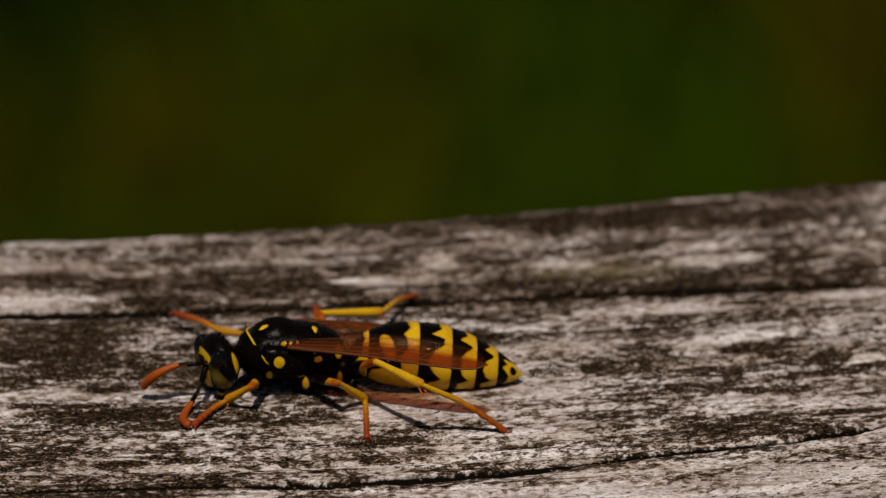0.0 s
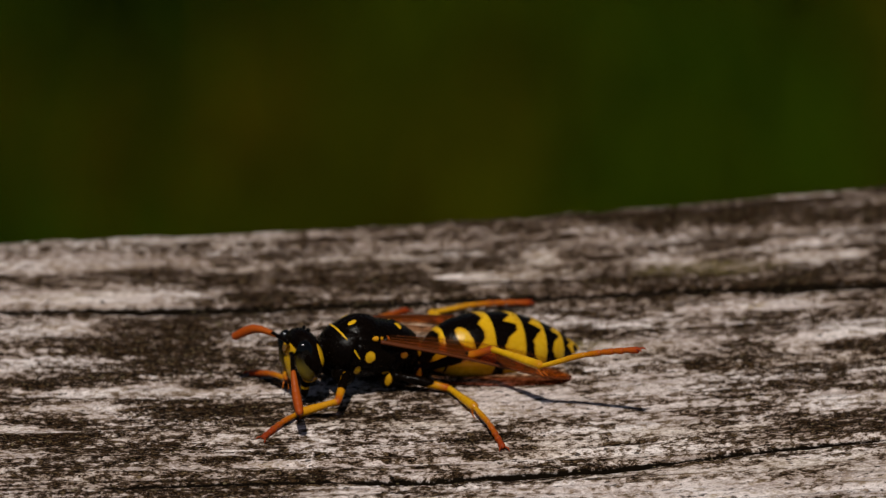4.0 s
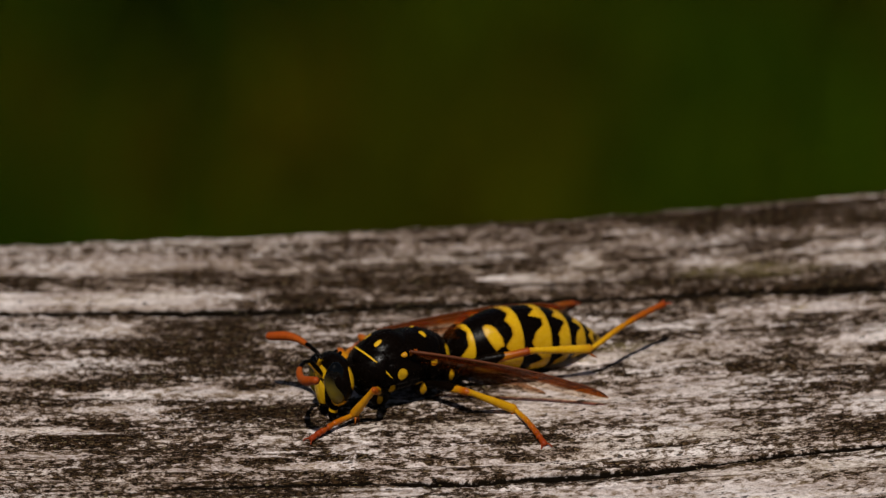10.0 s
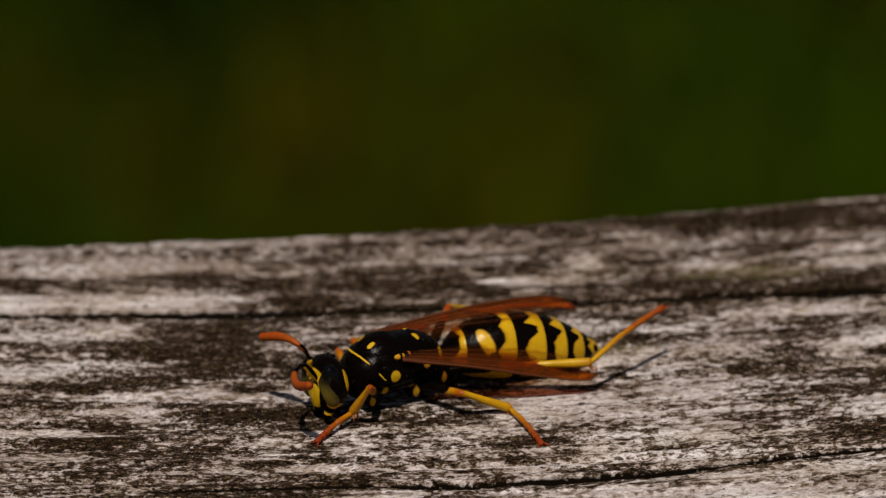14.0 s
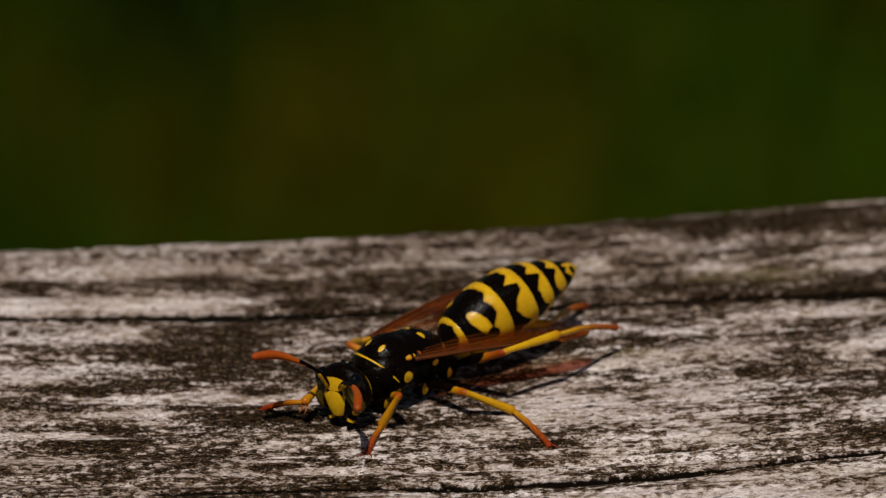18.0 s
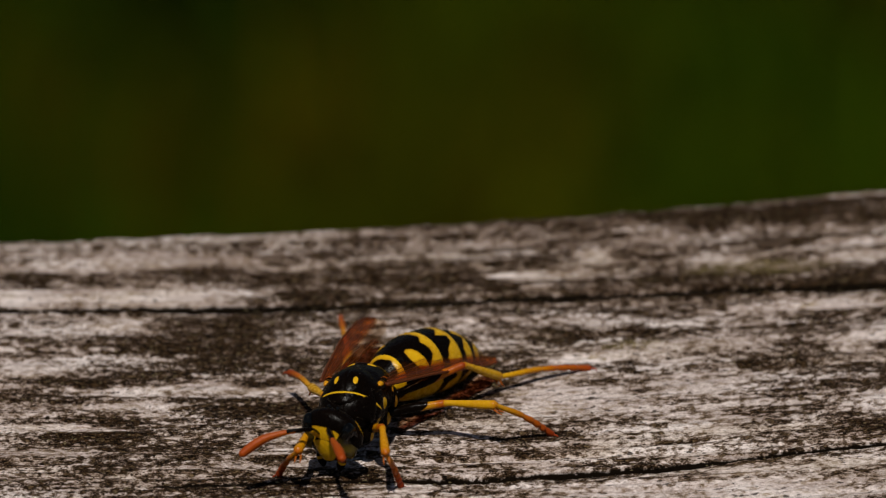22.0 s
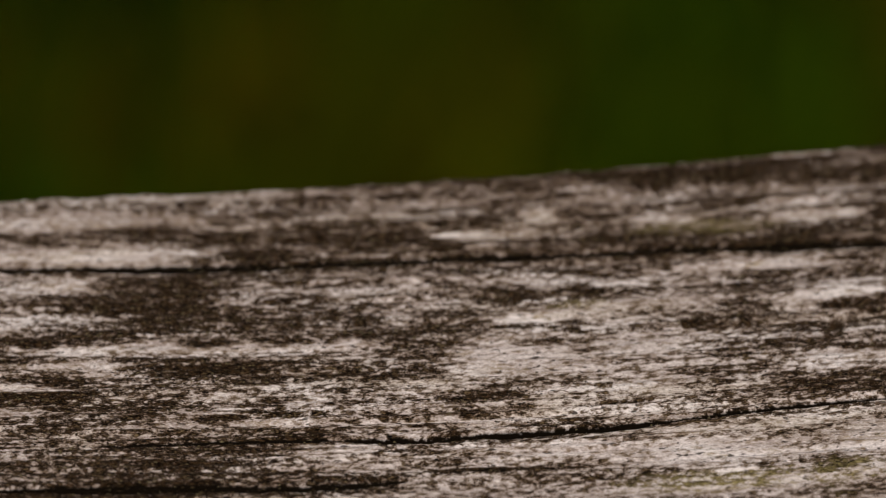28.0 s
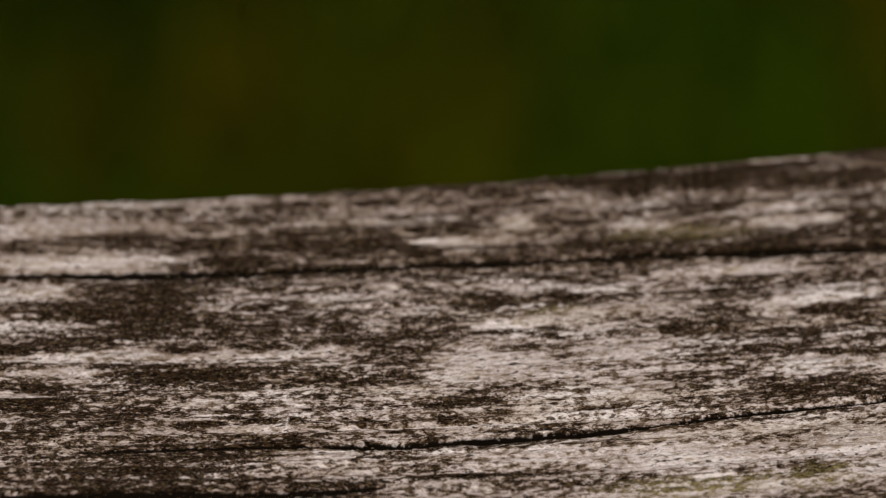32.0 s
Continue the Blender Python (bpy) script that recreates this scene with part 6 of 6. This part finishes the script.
            (11.5, 4.12, -15.85, 1.81, 7.33, -15.99, 2.07, 10.70, -12.17, 2.23), (12, 3.79, -16.76, 2.37, 6.50, -15.22, 1.65, 10.72, -12.40, 1.08),
            (12.5, 0.23, -18.71, 3.68, 2.89, -16.96, 3.35, 7.62, -15.09, 2.98), (13, 3.02, -16.96, 3.62, 5.74, -15.29, 3.76, 8.51, -11.59, 5.92),
            (13.5, 3.85, -15.89, 2.13, 6.56, -14.46, 1.21, 10.78, -11.62, 0.87), (14, 3.93, -15.97, 1.50, 7.18, -16.13, 1.76, 10.62, -12.60, 3.03),
            (14.5, 3.16, -17.69, 2.30, 5.94, -16.22, 1.72, 10.50, -13.97, 2.10), (16.5, 3.15, -17.24, 3.01, 4.83, -14.78, 1.83, 7.60, -10.87, 0.10),
            (17, 1.67, -18.67, 3.41, 4.29, -17.05, 2.56, 9.32, -16.21, 2.35), (17.5, 0.25, -18.45, 3.41, 2.99, -17.14, 2.38, 8.00, -16.82, 1.47),
            (18, 2.42, -17.35, 2.99, 5.05, -15.53, 3.07, 7.94, -11.62, 1.54), (18.5, 3.36, -15.16, 2.64, 6.08, -15.18, 0.96, 9.44, -12.34, 3.54),
            (19, 2.56, -17.60, 2.96, 4.94, -15.97, 1.57, 9.76, -14.50, 0.76), (19.5, 2.90, -16.80, 2.59, 5.16, -14.87, 1.41, 9.23, -11.82, 1.89),
            (20, 2.22, -14.82, 2.37, 4.23, -12.37, 1.92, 7.11, -8.37, 3.23), (20.5, 1.43, -16.27, 2.28, 3.17, -14.06, 0.76, 6.85, -10.53, 0.53),
            (21, 1.20, -16.60, 1.90, 2.66, -13.89, 1.02, 5.26, -9.57, 1.76), (21.5, 0.69, -17.63, 1.74, 2.15, -14.79, 1.52, 3.31, -9.84, 1.80),
            (22, 0.43, -18.62, 2.50, 2.18, -16.50, 0.87, 6.52, -13.98, 0.08), (22.5, 0.52, -19.10, 2.30, 2.13, -16.81, 0.74, 6.15, -13.73, 0.10),
            (23, 0.18, -19.22, 2.22, 2.03, -17.05, 0.76, 5.98, -13.88, 0.11), (23.5, 0.23, -18.75, 2.05, 1.82, -16.43, 0.53, 5.90, -13.43, 0.08),
            (24, -0.18, -17.89, 1.99, 1.48, -15.70, 0.39, 6.02, -13.50, 0.04), (24.5, -0.49, -19.08, 3.22, 0.65, -16.97, 1.15, 4.15, -13.47, 0.02),
            (24.7, -1.45, -17.40, 1.65, -0.01, -14.95, 0.27, 4.47, -12.69, -0.03), (25, -0.48, -22.99, 4.37, 0.23, -20.37, 2.59, 2.12, -16.19, 0.26)],
        ("front", -1): [
            (0, -2.62, -12.54, 1.46, -3.78, -11.00, 0.95, -5.96, -9.08, 0.95), (2, -5.35, -15.08, 1.71, -5.43, -17.01, 1.19, -6.90, -14.77, 0.10),
            (3, -5.48, -15.12, 1.59, -5.44, -17.07, 1.13, -6.91, -14.80, 0.10), (4, -5.41, -14.69, 1.59, -5.47, -16.55, 0.86, -7.25, -14.39, 0.10),
            (7, -5.10, -14.60, 1.60, -4.95, -13.20, 0.40, -4.10, -11.30, 0.10), (8, -5.10, -14.60, 1.60, -4.95, -13.20, 0.40, -4.10, -11.30, 0.10),
            (9, -5.10, -14.60, 1.60, -4.95, -13.20, 0.40, -4.10, -11.30, 0.10), (10, -5.10, -14.60, 1.60, -4.95, -13.20, 0.40, -4.10, -11.30, 0.10),
            (11, -5.10, -14.60, 1.60, -4.95, -13.20, 0.40, -4.10, -11.30, 0.10), (12, -5.10, -14.60, 1.60, -4.95, -13.20, 0.40, -4.10, -11.30, 0.10),
            (13, -5.10, -14.60, 1.60, -4.95, -13.20, 0.40, -4.10, -11.30, 0.10), (14, -5.10, -14.60, 1.60, -4.95, -13.20, 0.40, -4.10, -11.30, 0.10),
            (17, -5.10, -14.60, 1.60, -4.95, -13.20, 0.40, -4.10, -11.30, 0.10), (17.5, -6.24, -17.28, 1.04, -7.16, -19.07, 1.23, -9.02, -17.22, 0.04),
            (18, -6.31, -17.35, 1.21, -7.01, -19.23, 1.29, -8.96, -17.48, 0.08), (18.5, -6.27, -17.47, 1.27, -7.05, -19.32, 1.22, -8.97, -17.49, 0.07),
            (19, -6.21, -17.16, 1.27, -7.19, -15.86, 0.11, -8.96, -18.13, 0.16), (19.5, -6.18, -17.78, 1.86, -6.97, -19.55, 1.42, -8.82, -17.73, 0.12),
            (20, -5.75, -20.90, 2.30, -6.98, -21.60, 1.00, -8.86, -22.30, 0.10), (20.5, -5.98, -22.03, 3.02, -6.92, -23.53, 2.14, -8.74, -22.46, 0.13), (21, -5.55, -23.15, 3.19, -6.80, -24.71, 3.29, -8.13, -27.23, 3.78),
            (21.5, -6.70, -21.10, 0.98, -7.28, -22.85, 0.26, -8.17, -25.59, 0.16), (22, -6.73, -25.09, 2.26, -7.19, -27.03, 2.22, -8.15, -25.28, 0.11),
            (22.5, -6.82, -25.31, 2.76, -7.26, -27.19, 2.27, -8.08, -25.41, 0.12), (23, -6.55, -24.98, 3.50, -7.09, -26.58, 2.45, -8.11, -25.19, 0.11),
            (23.5, -6.35, -26.07, 2.37, -6.65, -28.10, 2.44, -7.50, -27.04, -0.05), (24, -6.53, -22.82, 0.97, -6.71, -24.75, 0.44, -7.41, -27.54, 0.09),
            (24.5, -5.31, -26.87, 2.88, -6.02, -28.67, 2.34, -7.43, -27.53, 0.08), (24.7, -3.84, -27.26, 2.21, -3.50, -26.87, 0.29, -2.98, -29.72, 0.08),
            (25, -2.71, -27.52, 2.46, -2.82, -27.00, 0.54, -3.05, -29.86, 0.09), (25.3, -1.84, -26.94, 2.31, -2.20, -27.05, 0.37, -2.99, -29.83, 0.06),
            (25.5, 1.19, -26.45, 1.60, 1.91, -28.02, 0.63, 2.65, -30.77, 0.13)],
        ("middle", -1): [
            (0, -0.89, -11.89, 1.50, 0.94, -10.48, 0.30, 0.87, -6.69, 0.10), (2, -2.83, -12.28, 1.52, -2.03, -10.12, 0.32, 0.42, -7.22, 0.10),
            (3, -3.00, -12.61, 1.38, -2.09, -10.43, 0.30, 0.25, -7.44, 0.10), (4, -3.20, -12.44, 1.34, -2.42, -10.19, 0.30, 0.22, -7.47, 0.10),
            (7, -4.77, -14.20, 1.29, -4.01, -11.85, 0.46, -1.38, -9.13, 0.10), (8, -3.95, -13.50, 1.82, -3.88, -11.37, 0.33, -1.06, -8.84, 0.10),
            (9, -4.07, -13.50, 1.75, -3.80, -11.26, 0.46, -0.96, -8.76, 0.10), (10, -3.99, -13.57, 1.70, -3.62, -11.35, 0.41, -0.91, -8.70, 0.10),
            (11, -4.03, -13.54, 1.76, -3.65, -11.27, 0.56, -0.90, -8.69, 0.10), (12, -4.16, -13.62, 1.64, -3.71, -11.37, 0.42, -0.97, -8.76, 0.10),
            (13, -4.08, -13.36, 1.72, -3.72, -11.14, 0.43, -0.86, -8.66, 0.10), (14, -4.40, -13.53, 1.62, -3.89, -11.27, 0.45, -1.02, -8.80, 0.10),
            (17, -4.25, -13.44, 1.74, -3.78, -11.22, 0.48, -0.94, -8.73, 0.10), (18, -4.96, -13.63, 1.61, -4.58, -11.27, 0.61, -1.49, -9.11, 0.10),
            (20, -4.80, -18.81, 2.71, -6.10, -17.34, 1.04, -8.44, -14.55, 0.04), (20.5, -5.44, -20.42, 3.07, -6.22, -18.41, 1.58, -8.28, -15.52, 0.17),
            (21, -5.80, -20.94, 3.00, -6.57, -18.81, 1.67, -8.30, -15.73, 0.19), (21.5, -5.88, -22.38, 2.91, -6.50, -20.01, 2.03, -8.21, -16.74, 1.14),
            (22, -6.05, -22.95, 3.05, -6.69, -20.54, 2.28, -7.83, -17.04, 1.34), (22.5, -5.92, -23.29, 3.37, -6.61, -20.92, 2.53, -7.83, -17.44, 1.63),
            (23, -6.70, -23.36, 3.19, -7.72, -21.29, 1.92, -10.15, -18.85, 0.21), (23.5, -6.62, -23.39, 2.94, -7.73, -21.25, 1.88, -10.28, -18.92, 0.20),
            (24, -6.26, -23.69, 2.64, -7.28, -21.51, 1.54, -10.17, -19.27, 0.26), (24.5, -5.95, -25.13, 2.51, -7.95, -23.48, 2.07, -10.69, -21.61, 0.16),
            (24.7, -6.22, -24.35, 2.27, -8.48, -23.36, 1.51, -11.18, -21.12, 0.07), (25, -3.63, -26.05, 2.56, -5.28, -28.09, 2.78, -6.98, -26.14, 0.03),
            (25.3, -3.61, -25.51, 2.09, -5.99, -25.83, 1.15, -7.28, -29.25, 0.09), (25.5, -3.23, -24.24, 1.19, -5.28, -25.78, 0.80, -7.27, -28.94, 0.11)],
        ("hind", -1): [
            (0, 1.02, -10.73, 1.71, 4.02, -9.83, 1.38, 5.74, -5.24, 0.04), (0.5, 1.61, -10.41, 1.45, 4.56, -11.51, 2.04, 6.54, -7.12, 0.35),
            (1, 1.61, -10.26, 1.42, 4.47, -11.55, 2.04, 6.41, -7.11, 0.45), (1.5, 4.42, -11.55, 1.03, 1.99, -9.60, 0.30, 6.21, -6.74, 0.10),
            (2, 3.02, -11.14, 0.90, 1.61, -8.33, 0.30, 6.35, -6.44, 0.10), (2.5, 3.13, -11.49, 0.87, 1.66, -8.70, 0.30, 6.23, -6.44, 0.10),
            (3, 3.04, -11.63, 0.88, 1.59, -8.83, 0.30, 6.17, -6.60, 0.10), (4, 2.75, -11.04, 0.38, 1.45, -8.12, 0.30, 6.31, -6.58, 0.10),
            (7, -0.87, -11.11, 1.25, 0.74, -8.52, 0.30, 5.55, -6.84, 0.10), (9, 0.98, -10.94, 1.67, 4.08, -10.64, 0.95, 6.47, -6.22, 0.10),
            (10.5, 1.08, -11.12, 1.73, 4.27, -10.98, 1.52, 6.39, -6.57, 0.10), (12.5, 1.06, -11.10, 1.68, 4.24, -10.88, 1.40, 6.44, -6.47, 0.10),
            (14, 0.20, -11.04, 2.24, 1.55, -8.51, 0.81, 6.17, -6.47, 0.10), (17.5, 0.81, -10.78, 1.80, 3.98, -11.20, 1.58, 6.17, -6.85, 0.10),
            (18, 1.82, -11.90, 1.85, 4.68, -10.63, 1.30, 6.48, -6.04, 0.05), (20, -3.60, -12.06, 1.52, -1.91, -9.49, 0.64, 2.73, -7.40, 0.10),
            (21, -5.08, -14.75, 1.39, -4.06, -11.90, 0.38, 0.19, -9.08, 0.10), (22.5, -5.14, -16.66, 0.79, -5.70, -13.61, 0.40, -6.98, -8.79, -0.15),
            (23, -4.28, -16.87, 0.21, -6.59, -18.36, 2.15, -6.69, -13.59, 0.21), (23.5, -6.35, -22.63, 3.62, -7.24, -19.74, 2.44, -9.98, -15.97, 0.24),
            (24, -6.31, -22.90, 3.07, -7.09, -19.90, 2.19, -10.14, -16.30, 0.18), (24.5, -6.74, -23.68, 3.24, -7.41, -20.67, 2.28, -9.93, -16.71, 0.21),
            (24.7, -5.65, -24.06, 3.35, -8.58, -23.10, 2.75, -11.12, -19.65, 0.02), (25, -5.74, -24.41, 3.20, -8.66, -23.73, 2.32, -10.99, -19.87, -0.00),
            (25.3, -6.70, -21.80, 1.48, -8.13, -24.52, 2.38, -10.75, -20.79, 0.09), (25.5, -3.04, -24.89, 2.76, -5.16, -27.29, 3.01, -9.24, -27.72, 0.06)],
    }
    for (kind, s), rows in planted.items():
        joints = []
        for t, r, m in zip(STEPS, track(rows), poses):
            pts = list(r.reshape(3, 3))
            if t > 25.5:
                g = min(1.0, (t - 25.5) / 0.3)
                pts = [a * (1 - g) + b * g for a, b in zip(pts, stepping(kind, s, t, place))]
            back = m.inverted()
            joints.append([np.array(HIPS[kind]) * (1, s, 1)] + [np.array(back @ Vector(p)) for p in pts])
        chain(legs[(kind, s)], joints, SPANS[kind])


motions()
